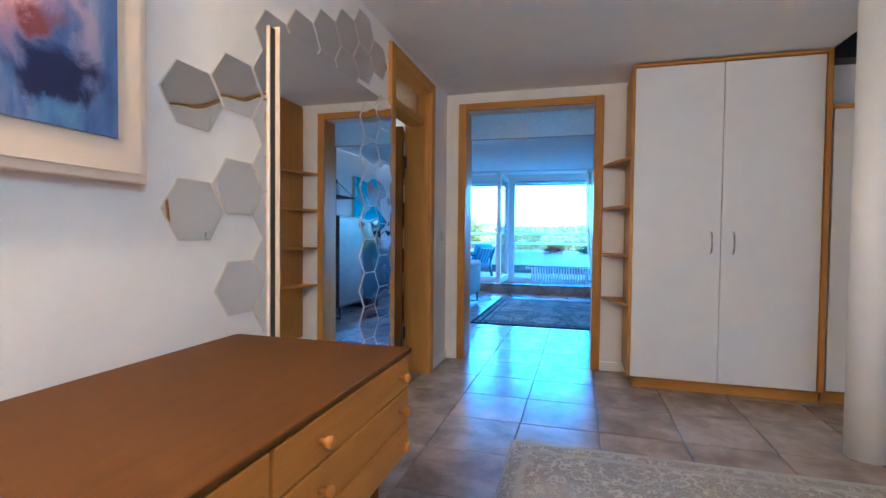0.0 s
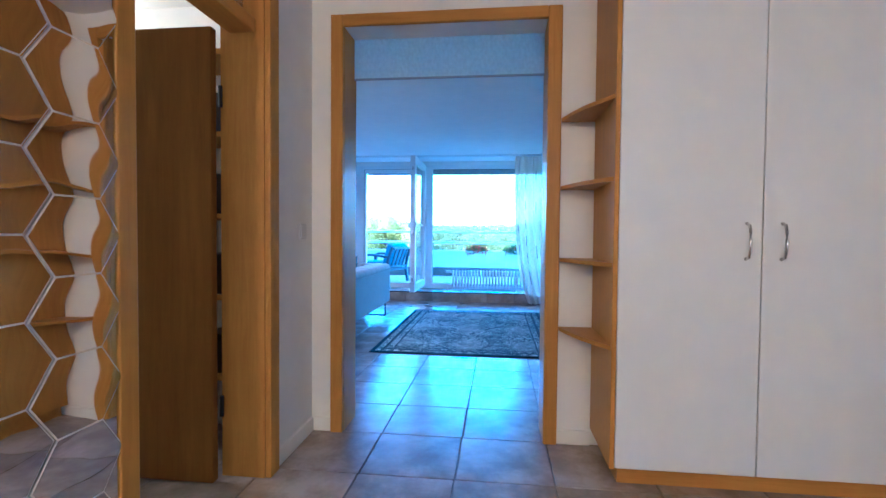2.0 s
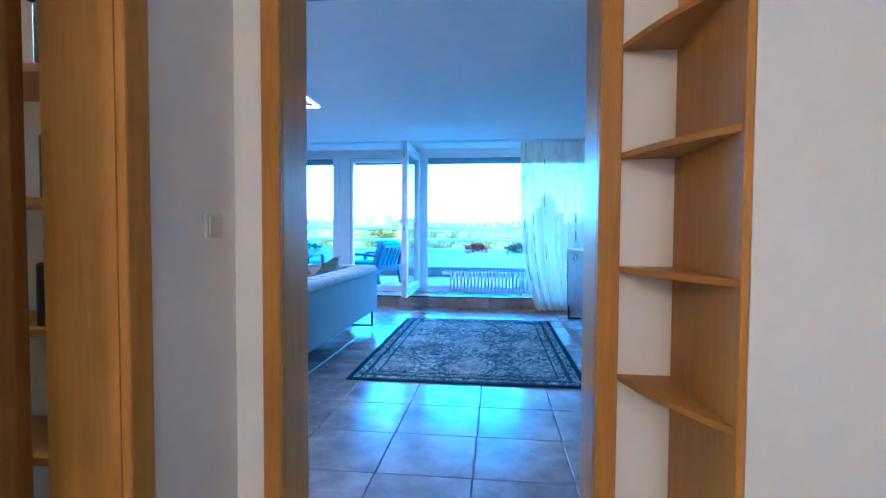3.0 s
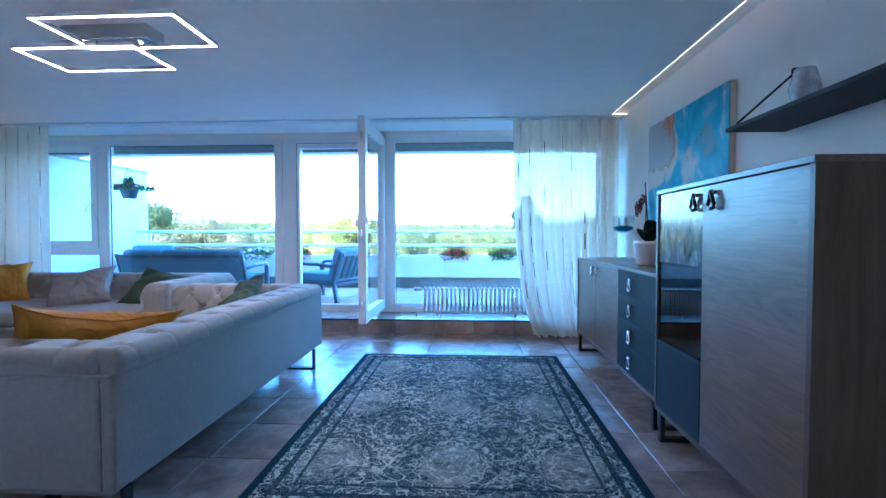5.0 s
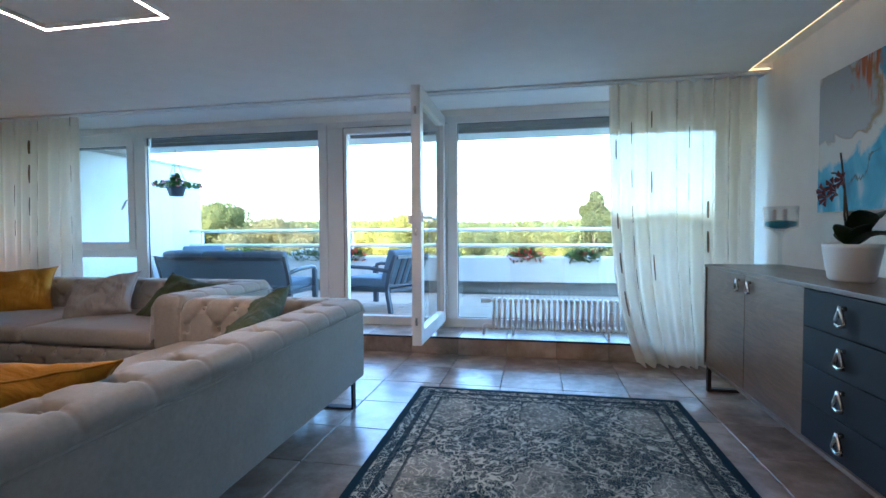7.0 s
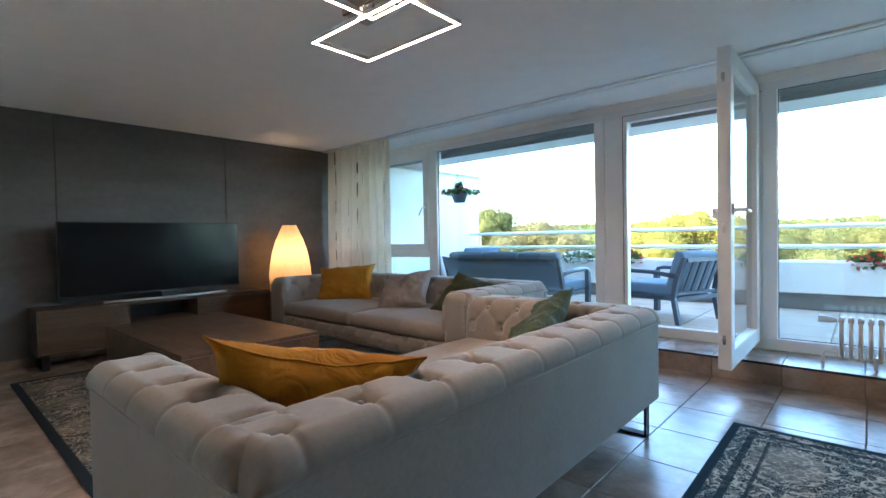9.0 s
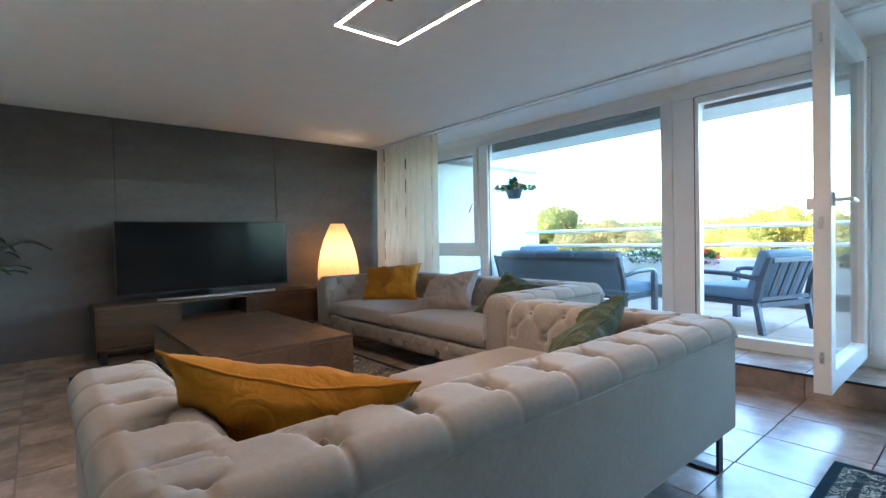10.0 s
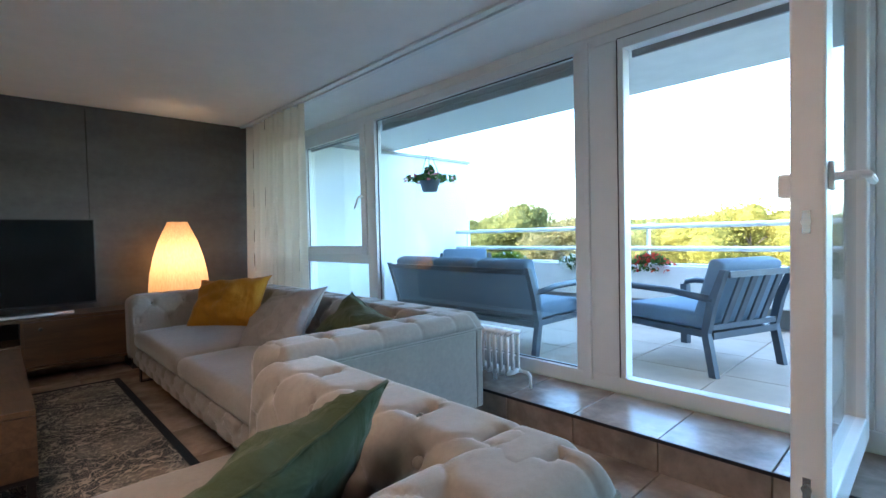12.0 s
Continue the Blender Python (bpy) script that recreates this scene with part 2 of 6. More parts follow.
def make_misty_painting():
    """Thin washes of oil: rose mist above, a dark torn cloud in the middle, blues that run down to a pale foot."""
    n = Nodes("misty_blue_painting")
    sep = n.n("SeparateXYZ")
    n.l(n.coord(space="Generated"), sep.inputs[0])
    w1 = n.math("SUBTRACT", n.noise(n.coord((1, 1.6, 1), space="Generated"), 4.5, 5, 0.6, 0.6), 0.5)
    w2 = n.math("SUBTRACT", n.noise(n.coord((1, 1.6, 1), (0.8, 0, 0), "Generated"), 5.5, 5, 0.6, 0.6), 0.5)
    y, z = n.math("ADD", sep.outputs[1], n.math("MULTIPLY", w1, 0.22)), n.math("ADD", sep.outputs[2], n.math("MULTIPLY", w2, 0.30))

    def pool(cy, cz, ry, rz, lo, hi):
        a = n.math("MULTIPLY", n.math("SUBTRACT", y, cy), 1 / ry)
        b = n.math("MULTIPLY", n.math("SUBTRACT", z, cz), 1 / rz)
        r = n.math("SQRT", n.math("ADD", n.math("MULTIPLY", a, a), n.math("MULTIPLY", b, b)))
        return n.ramp(r, [(lo, (1, 1, 1)), (hi, (0, 0, 0))])

    veil = n.noise(n.coord((1, 5.0, 0.8), space="Generated"), 2.2, 4, 0.6, 0.4)
    c = n.ramp(veil, [(0.3, (0.040, 0.075, 0.27)), (0.5, (0.085, 0.145, 0.40)), (0.7, (0.27, 0.30, 0.52))])
    c = n.mix(pool(0.70, 0.55, 0.22, 0.40, 0.6, 1.0), c, (0.47, 0.25, 0.27))
    c = n.mix(pool(0.76, 0.48, 0.10, 0.22, 0.2, 1.0), c, (0.62, 0.38, 0.36))
    c = n.mix(pool(0.90, 0.42, 0.045, 0.36, 0.2, 1.0), c, (0.34, 0.28, 0.44))
    c = n.mix(pool(0.84, 0.145, 0.12, 0.085, 0.5, 1.0), c, (0.014, 0.018, 0.085))
    c = n.mix(pool(0.79, 0.27, 0.06, 0.06, 0.3, 1.0), c, (0.16, 0.045, 0.06))
    c = n.mix(pool(0.85, 0.03, 0.05, 0.09, 0.2, 1.0), c, (0.13, 0.24, 0.50))
    n.bump(n.noise(n.coord(), 120, 3), 0.2, 0.003)
    return n.done(c, 0.5)


def make_poured_painting():
    """Poured acrylic: turquoise flows, a grey pool with rust runs at one end, pale drifts and a few dark seams."""
    n = Nodes("poured_blue_painting")
    v = n.coord((1, 1, 1), space="Generated")
    sep = n.n("SeparateXYZ")
    n.l(v, sep.inputs[0])
    y, z = sep.outputs[1], sep.outputs[2]
    w1 = n.math("SUBTRACT", n.noise(n.coord((1, 2.0, 1), space="Generated"), 2.4, 4, 0.55, 0.8), 0.5)
    w2 = n.math("SUBTRACT", n.noise(n.coord((1, 2.0, 1), (0.9, 0, 0), "Generated"), 3.1, 4, 0.55, 0.8), 0.5)
    yw, zw = n.math("ADD", y, n.math("MULTIPLY", w1, 0.30)), n.math("ADD", z, n.math("MULTIPLY", w2, 0.45))

    def pool(cy, cz, ry, rz):
        a = n.math("MULTIPLY", n.math("SUBTRACT", yw, cy), 1 / ry)
        b = n.math("MULTIPLY", n.math("SUBTRACT", zw, cz), 1 / rz)
        return n.math("SQRT", n.math("ADD", n.math("MULTIPLY", a, a), n.math("MULTIPLY", b, b)))

    g = lambda f, lo, hi: n.ramp(f, [(lo, (1, 1, 1)), (hi, (0, 0, 0))])
    flow = n.noise(n.coord((1, 2.6, 1.1), (0.7, 0, 0), "Generated"), 1.9, 3, 0.5, 1.4)
    c = n.ramp(flow, [(0.30, (0.03, 0.22, 0.42)), (0.44, (0.06, 0.36, 0.58)), (0.56, (0.13, 0.46, 0.64)), (0.66, (0.42, 0.60, 0.68)), (0.76, (0.72, 0.74, 0.74))])
    c = n.mix(g(pool(0.42, 0.46, 0.10, 0.22), 0.6, 0.95), c, (0.52, 0.60, 0.64))
    c = n.mix(g(pool(0.20, 0.60, 0.13, 0.16), 0.5, 0.95), c, (0.16, 0.30, 0.38))
    c = n.mix(g(pool(0.88, 0.70, 0.34, 0.42), 0.86, 0.98), c, (0.66, 0.63, 0.58))
    c = n.mix(g(pool(0.84, 0.76, 0.25, 0.30), 0.86, 1.0), c, (0.33, 0.22, 0.09))
    c = n.mix(g(pool(0.86, 0.76, 0.24, 0.29), 0.84, 0.98), c, (0.42, 0.415, 0.425))
    runs = n.noise(n.coord((1, 16, 1.3), space="Generated"), 1.6, 2)
    rust = n.math("MULTIPLY", g(pool(0.66, 1.0, 0.11, 0.46), 0.55, 0.95), n.ramp(runs, [(0.44, (0, 0, 0)), (0.50, (1, 1, 1))]))
    c = n.mix(rust, c, (0.46, 0.11, 0.025))
    seam = n.math("ADD", n.math("SUBTRACT", n.math("MULTIPLY", y, 1.15), n.math("SUBTRACT", 1.02, z)), n.math("MULTIPLY", w1, 0.75))
    line = n.math("MULTIPLY", n.ramp(n.math("ABSOLUTE", seam), [(0.004, (1, 1, 1)), (0.014, (0, 0, 0))]), n.ramp(n.noise(n.coord(space="Generated"), 5.0, 2), [(0.46, (0, 0, 0)), (0.56, (0.8, 0.8, 0.8))]))
    c = n.mix(line, c, (0.03, 0.04, 0.04))
    n.bump(n.noise(n.coord(), 120, 3), 0.2, 0.003)
    return n.done(c, 0.5)


def make_leaf(name, a, b):
    n = Nodes(name)
    g = n.n("NewGeometry")
    c = n.ramp(g.outputs["Random Per Island"], [(0.0, a), (1.0, b)])
    m = n.done(c, 0.75, 0.0, Specular_IOR_Level=0.1)
    t, mx = n.n("BsdfTranslucent"), n.n("MixShader", Fac=0.4)
    n.l(c, t.inputs["Color"]); n.l(n.b.outputs[0], mx.inputs[1]); n.l(t.outputs[0], mx.inputs[2])
    n.l(mx.outputs[0], n.out.inputs["Surface"])
    return m


WHITE_WALL = plain("white_wall_paint", (0.87, 0.85, 0.81), 0.85, vary=0.03, bump=0.12, fine=90)
CEILING = plain("ceiling_paint", (0.90, 0.89, 0.87), 0.9, vary=0.025, bump=0.06)
TILE = make_tile()
GROUT = plain("tile_grout", (0.20, 0.17, 0.14), 0.9, bump=0.3)
CONCRETE = make_concrete()
BEECH_Z = wood("beech_veneer_upright", (0.36, 0.160, 0.004), (0.55, 0.285, 0.012), 0.40, "z", spec=0.22)
BEECH_X = wood("beech_veneer_level", (0.36, 0.160, 0.004), (0.55, 0.285, 0.012), 0.40, "x", spec=0.22)
BEECH_Y = wood("beech_veneer_deep", (0.36, 0.160, 0.004), (0.55, 0.285, 0.012), 0.40, "y", spec=0.22)
DOOR_WOOD = wood("oak_door_veneer", (0.130, 0.054, 0.001), (0.215, 0.093, 0.002), 0.55, "z", spec=0.06)
# one teak in two tones: dimmed against the lamplight, brightened for unlit fronts
TEAK_DIMMED = wood("teak_veneer_dimmed", (0.062, 0.025, 0.0002), (0.115, 0.048, 0.0005), 0.5, "y", spec=0.08)
TEAK_BRIGHTENED = wood("teak_veneer_brightened", (0.34, 0.142, 0.001), (0.51, 0.222, 0.003), 0.45, "y", spec=0.1)
WARDROBE = plain("white_laminate", (0.76, 0.76, 0.78), 0.42, vary=0.02, bump=0.06, fine=60)
CHROME = plain("brushed_steel", (0.62, 0.61, 0.60), 0.25, 1.0, vary=0.05, bump=0.02)
DARK_METAL = plain("black_painted_steel", (0.014, 0.014, 0.015), 0.55, 0.0, vary=0.1, bump=0.05, Specular_IOR_Level=0.25)
MIRROR = plain("silvered_mirror", (0.90, 0.90, 0.90), 0.02, 1.0, vary=0.0, bump=0.0)
MIRROR.node_tree.nodes["Principled BSDF"].inputs["Roughness"].default_value = 0.0
for link in list(MIRROR.node_tree.links):
    if link.to_socket.name in ("Roughness", "Base Color"):
        MIRROR.node_tree.links.remove(link)
MIRROR.node_tree.nodes["Principled BSDF"].inputs["Base Color"].default_value = (0.9, 0.9, 0.9, 1)


def make_wavy_mirror():
    n = Nodes("acrylic_mirror")
    n.bump(n.noise(n.coord(), 4.0, 1), 0.10, 0.03)
    return n.done((0.86, 0.86, 0.87), 0.02, 1.0)


ACRYLIC = make_wavy_mirror()
GLASS = make_glass()
CLEAR = make_glass("clear_glass", (0.96, 0.975, 0.975))
SMOKED = make_glass("smoked_glass", (0.25, 0.27, 0.28))
PVC = plain("white_window_plastic", (0.80, 0.80, 0.79), 0.35, vary=0.02, bump=0.02)
SHUTTER = plain("grey_shutter_slat", (0.33, 0.33, 0.34), 0.6, vary=0.05)
RADIATOR = plain("white_radiator_enamel", (0.78, 0.77, 0.74), 0.4, vary=0.03, bump=0.05)
SOFA = make_fabric("greige_velvet", (0.232, 0.212, 0.186), sheen=0.30, vary=0.17)
MUSTARD = make_fabric("mustard_velvet", (0.32, 0.145, 0.009), fold=0.55, sheen=0.1)
GREY_FABRIC = make_fabric("grey_velvet", (0.25, 0.23, 0.215), fold=0.55, sheen=0.1)
GREEN_FABRIC = make_fabric("dark_green_velvet", (0.045, 0.06, 0.03), fold=0.55, sheen=0.05)
CURTAIN = make_curtain()
EMBROIDERY = plain("brown_thread", (0.15, 0.085, 0.035), 0.9)
DARK_OAK = wood("smoked_oak_veneer", (0.055, 0.034, 0.021), (0.16, 0.108, 0.072), 0.40, "z", bump=0.12)
DARK_OAK_Y = wood("smoked_oak_veneer_level", (0.034, 0.018, 0.008), (0.110, 0.062, 0.031), 0.46, "y", bump=0.06, streak=9.0, spec=0.3)
OAK_GREY_Y = make_grained_oak()
NAVY = plain("anthracite_lacquer", (0.018, 0.023, 0.031), 0.55, vary=0.15, Specular_IOR_Level=0.15)
LEATHER = plain("black_leather", (0.015, 0.014, 0.014), 0.35)
SCREEN = plain("tv_screen_glass", (0.005, 0.006, 0.007), 0.14, vary=0.0, bump=0.0, Specular_IOR_Level=0.25)
BLACK = plain("black_plastic", (0.012, 0.012, 0.013), 0.4)
VASE_GLAZE = plain("blue_white_glaze", (0.60, 0.66, 0.70), 0.15, vary=0.35, scale=28, bump=0.0)
POT_WHITE = plain("white_glazed_pot", (0.78, 0.75, 0.72), 0.3, vary=0.02)
LEAF = plain("dark_green_leaf", (0.025, 0.05, 0.022), 0.35, vary=0.3)
PETAL = plain("dark_red_petal", (0.10, 0.008, 0.012), 0.5, vary=0.3)
STEM = plain("plant_stem", (0.05, 0.035, 0.02), 0.6)
SOIL = plain("potting_soil", (0.04, 0.028, 0.02), 0.95, bump=0.6)
BLUE_STONE = plain("blue_glass_pebbles", (0.03, 0.26, 0.38), 0.2, vary=0.4, scale=60)
LED = glow("led_strip_light", (1.0, 0.62, 0.42), 10.0)
COVE = glow("cove_strip_light", (1.0, 0.60, 0.27), 0.11)
PAPER = make_paper()
HALL_GLOBE = glow("hall_lamp_shade", (1.0, 0.70, 0.42), 1.0)
OUT_WHITE = plain("white_render", (0.70, 0.70, 0.69), 0.9, vary=0.05, bump=0.3)
OUT_GREY = plain("grey_gap_shade_and_slab", (0.22, 0.22, 0.22), 0.9)
OUT_TILE = plain("sand_terrace_slab", (0.45, 0.36, 0.27), 0.8, vary=0.12, scale=3)
OUT_BLUE = make_fabric("slate_blue_cushion", (0.16, 0.21, 0.27), sheen=0.05)
OUT_FRAME = plain("anthracite_aluminium", (0.07, 0.085, 0.105), 0.45, 0.3)
RAIL_WHITE = plain("white_railing_paint", (0.80, 0.80, 0.80), 0.35, vary=0.02)
PICTURE_BLUE = make_poured_painting()
PICTURE_HALL = make_misty_painting()
MOUNT = plain("cream_mount_board", (0.72, 0.62, 0.48), 0.8, vary=0.03)
RUG_BLUE = make_rug("blue_vintage_rug_pile", (0.005, 0.028, 0.040), (0.50, 0.50, 0.42), (0.005, 0.023, 0.036), (1.73, 2.46))
RUG_TV = make_rug("grey_vintage_rug_pile", (0.035, 0.042, 0.048), (0.40, 0.35, 0.28), (0.016, 0.024, 0.032), (3.0, 2.1), 0.10, 0.0)
RUG_HALL = make_rug("beige_vintage_rug_pile", (0.28, 0.255, 0.215), (0.52, 0.485, 0.425), (0.42, 0.385, 0.33), (1.7, 1.2), 0.06)
SWITCH = plain("switch_plastic", (0.72, 0.71, 0.69), 0.4, vary=0.0)


def make_marble():
    n = Nodes("grey_marbled_glass")
    v = n.coord((1, 1, 0.45))
    a = n.noise(v, 9.0, 6, 0.7, 1.5)
    return n.done(n.ramp(a, [(0.32, (0.02, 0.028, 0.034)), (0.50, (0.11, 0.13, 0.145)), (0.68, (0.42, 0.45, 0.46))]), 0.12)


def make_frosted():
    n = Nodes("patterned_glass")
    v = n.coord((1, 1, 0.7))
    d, t, g = n.n("BsdfTransparent", Color=(0.9, 0.95, 0.96, 1)), n.n("BsdfTranslucent", Color=(0.88, 0.92, 0.92, 1)), n.n("BsdfGlossy", Roughness=0.15)
    drops = n.n("TexVoronoi", Scale=55.0)
    n.l(v, drops.inputs["Vector"])
    bump = n.n("Bump", Strength=0.35, Distance=0.004)
    n.l(n.math("ADD", drops.outputs["Distance"], n.noise(v, 90.0, 3)), bump.inputs["Height"])
    n.l(bump.outputs[0], t.inputs["Normal"]); n.l(bump.outputs[0], g.inputs["Normal"])
    m1, m2 = n.n("MixShader", Fac=0.7), n.n("MixShader", Fac=0.08)
    n.l(n.ramp(n.noise(v, 60.0, 3), [(0.3, (0.84, 0.84, 0.84)), (0.7, (0.97, 0.97, 0.97))]), m1.inputs[0])
    n.l(d.outputs[0], m1.inputs[1]); n.l(t.outputs[0], m1.inputs[2])
    n.l(m1.outputs[0], m2.inputs[1]); n.l(g.outputs[0], m2.inputs[2])
    n.l(m2.outputs[0], n.out.inputs["Surface"])
    return n.m


FROSTED = make_frosted()
MARBLE = make_marble()
RIM = plain("cream_tile_rim", (0.72, 0.64, 0.52), 0.6, vary=0.03)


def make_block_wood():
    n = Nodes("smoked_oak_blocks")
    info = n.n("ObjectInfo")
    off = n.n("CombineXYZ")
    n.l(n.math("MULTIPLY", info.outputs["Random"], 23.0), off.inputs[0])
    add = n.n("VectorMath")
    n.l(n.coord((1.0, 12.0, 12.0)), add.inputs[0]); n.l(off.outputs[0], add.inputs[1])
    g = n.noise(add.outputs[0], 3.0, 6, 0.62, 0.6)
    c = n.ramp(g, [(0.3, (0.030, 0.015, 0.006)), (0.7, (0.135, 0.075, 0.034))])
    c = n.mix(0.45, c, n.ramp(info.outputs["Random"], [(0.0, (0.034, 0.018, 0.009)), (1.0, (0.115, 0.064, 0.033))]))
    n.bump(g, 0.12, 0.003)
    return n.done(c, 0.45)


BLOCK_WOOD = make_block_wood()
SILVER = plain("silver_painted_plastic", (0.55, 0.56, 0.58), 0.3, 0.5, vary=0.02, bump=0.0)
GASKET = plain("black_rubber_gasket", (0.03, 0.03, 0.03), 0.7)


# ---- building blocks ----
def basis(ob):
    m = Matrix()
    while ob:
        m = ob.matrix_basis @ m
        ob = ob.parent
    return m


def mesh_of(bm, name, material, smooth=False):
    me = bpy.data.meshes.new(name)
    bmesh.ops.recalc_face_normals(bm, faces=bm.faces)
    bm.to_mesh(me)
    bm.free()
    me.materials.append(material)
    if smooth:
        for p in me.polygons:
            p.use_smooth = True
    return me


def part(name, bm, material, parent, label="", smooth=False):
    """One mesh under a thing or a part; the bmesh is in world metres."""
    me = mesh_of(bm, name, material, smooth)
    me.transform(basis(parent).inverted())
    ob = new(name, me)
    ob.parent = parent
    return tagged(ob, label)


def thing(name, place, label, category, group="", kind=""):
    ob = new(name)
    ob.location = place
    ob.empty_display_size = 0.1
    return tagged(ob, label, category, group, kind)


def solid(name, bm, material, label, category, kind="", group="", smooth=False, base=None):
    """A thing that is a single mesh, with its origin at base."""
    me = mesh_of(bm, name, material, smooth)
    if base:
        me.transform(Matrix.Translation([-c for c in base]))
    ob = new(name, me)
    if base:
        ob.location = base
    return tagged(ob, label, category, group, kind)


def add_box(bm, x0, x1, y0, y1, z0, z1, bevel=0.0, seg=2, m=None):
    r = bmesh.ops.create_cube(bm, size=1.0)
    vs = r["verts"]
    bmesh.ops.scale(bm, vec=(x1 - x0, y1 - y0, z1 - z0), verts=vs)
    bmesh.ops.translate(bm, vec=((x0 + x1) / 2, (y0 + y1) / 2, (z0 + z1) / 2), verts=vs)
    if bevel:
        es = list({e for v in vs for e in v.link_edges})
        out = bmesh.ops.bevel(bm, geom=es, offset=bevel, segments=seg, affect="EDGES", profile=0.5)
        vs = list({v for f in out["faces"] for v in f.verts} | {v for v in vs if v.is_valid})
    if m is not None:
        bmesh.ops.transform(bm, matrix=m, verts=vs)
    return bm


def box(*a, **k):
    return add_box(bmesh.new(), *a, **k)


def tube(points, radius, sides=8, bm=None, cap=True):
    """A round bar along a line of points; radius may be a list."""
    bm = bm or bmesh.new()
    pts = [Vector(p) for p in points]
    rad = radius if isinstance(radius, (list, tuple)) else [radius] * len(pts)
    rings = []
    up = Vector((0, 0, 1))
    for i, p in enumerate(pts):
        d = (pts[min(i + 1, len(pts) - 1)] - pts[max(i - 1, 0)]).normalized()
        side = d.cross(up)
        if side.length < 0.05:
            side = d.cross(Vector((0, 1, 0)))
        side.normalize()
        other = d.cross(side)
        rings.append([bm.verts.new(p + rad[i] * (math.cos(2 * math.pi * k / sides) * side + math.sin(2 * math.pi * k / sides) * other)) for k in range(sides)])
    for a, b in zip(rings, rings[1:]):
        for k in range(sides):
            bm.faces.new((a[k], a[(k + 1) % sides], b[(k + 1) % sides], b[k]))
    if cap:
        bm.faces.new(rings[0][::-1])
        bm.faces.new(rings[-1])
    return bm


def lathe(profile, centre, sides=32, bm=None, squash=(1, 1)):
    """A turned body: profile of (radius, height)."""
    bm = bm or bmesh.new()
    cx, cy, cz = centre
    rings = [[bm.verts.new((cx + squash[0] * r * math.cos(2 * math.pi * k / sides), cy + squash[1] * r * math.sin(2 * math.pi * k / sides), cz + h)) for k in range(sides)] for r, h in profile]
    for a, b in zip(rings, rings[1:]):
        for k in range(sides):
            bm.faces.new((a[k], a[(k + 1) % sides], b[(k + 1) % sides], b[k]))
    bm.faces.new(rings[0][::-1])
    bm.faces.new(rings[-1])
    return bm


def prism(outline, lo, hi, axis="z", bm=None):
    """A flat outline pushed out from lo to hi along an axis."""
    bm = bm or bmesh.new()
    put = {"z": lambda a, b, c: (a, b, c), "y": lambda a, b, c: (a, c, b), "x": lambda a, b, c: (c, a, b)}[axis]
    low = [bm.verts.new(put(a, b, lo)) for a, b in outline]
    top = [bm.verts.new(put(a, b, hi)) for a, b in outline]
    n = len(outline)
    for i in range(n):
        bm.faces.new((low[i], low[(i + 1) % n], top[(i + 1) % n], top[i]))
    bm.faces.new(low[::-1])
    bm.faces.new(top)
    return bm


# ---- setting: floor, walls, ceilings ----
CEIL = 2.335
solid("floor", box(-6.6, 3.3, -1.5, 9.48, -0.25, -0.012), GROUT, "brown tiled floor with grey joints", "floor", "structure")
FLOOR = bpy.data.objects["floor"]


def wall(name, *dims, material=WHITE_WALL, label="plain white painted wall"):
    return solid(name, box(*dims), material, label, "wall", "structure")


# wall between hall and living room, around the opening
wall("wall_between_west", -6.38, -0.93, 4.36, 4.56, 0, 2.45)
wall("wall_between_east", 0.20, 3.3, 4.36, 4.56, 0, 2.45)
wall("wall_between_head", -0.93, 0.20, 4.36, 4.56, 2.21, 2.45)
# hall west wall, around the side door
wall("wall_hall_west_near", -1.30, -1.10, -1.5, 3.03, 0, 2.45, label="cream painted hall wall in warm light")
wall("wall_hall_west_far", -1.30, -1.10, 3.865, 4.36, 0, 2.45)
wall("wall_hall_west_head", -1.30, -1.10, 3.03, 3.865, 2.24, 2.45)
wall("wall_hall_south", -1.30, 3.3, -1.7, -1.5, 0, 2.6)
wall("wall_hall_east", 3.1, 3.3, -1.5, 4.36, 0, 4.2)
# small room behind the side door
wall("wall_side_room_west", -3.3, -3.2, 1.4, 4.36, 0, 2.45)
wall("wall_side_room_south", -3.2, -1.3, 1.3, 1.4, 0, 2.45)
# living room
wall("wall_living_east", 1.33, 1.53, 4.56, 10.1, 0, 2.6)
wall("wall_living_west", -6.6, -6.40, 4.36, 10.1, 0, 2.6)
wall("wall_window_west", -6.40, -6.30, 9.95, 10.15, 0, 2.6)
wall("wall_window_east", 1.28, 1.33, 9.95, 10.15, 0, 2.6)
wall("wall_window_head", -6.30, 1.28, 9.95, 10.15, 2.27, 2.6)
solid("ceiling_hall", prism([(-1.3, -1.5), (1.605, -1.5), (1.605, 4.36), (-1.3, 4.36)], CEIL + 0.0, 2.47), CEILING, "white painted hall ceiling", "ceiling", "structure")
solid("ceiling_side_room", box(-3.3, -1.3, 1.3, 4.36, CEIL, 2.47), CEILING, "white painted ceiling of side room", "ceiling", "structure")
solid("ceiling_living", box(-6.4, 1.16, 4.56, 9.95, CEIL, 2.385), CEILING, "smooth white suspended living room ceiling", "ceiling", "structure")
solid("ceiling_cove", box(-6.4, 1.33, 4.56, 9.95, 2.387, 2.5), CEILING, "recessed ceiling above the light cove", "ceiling", "structure")
# unseen slab, added to keep sun and sky off rooms and terrace
solid("roof", box(-6.6, 3.3, -1.7, 10.15, 2.62, 2.9), OUT_GREY, "unseen flat grey slab added above the rooms to block the sun", "roof", "structure")
solid("stairwell_wall", box(1.9, 3.3, -1.6, 4.6, 4.1, 4.2), CEILING, "stairwell ceiling", "ceiling", "structure")
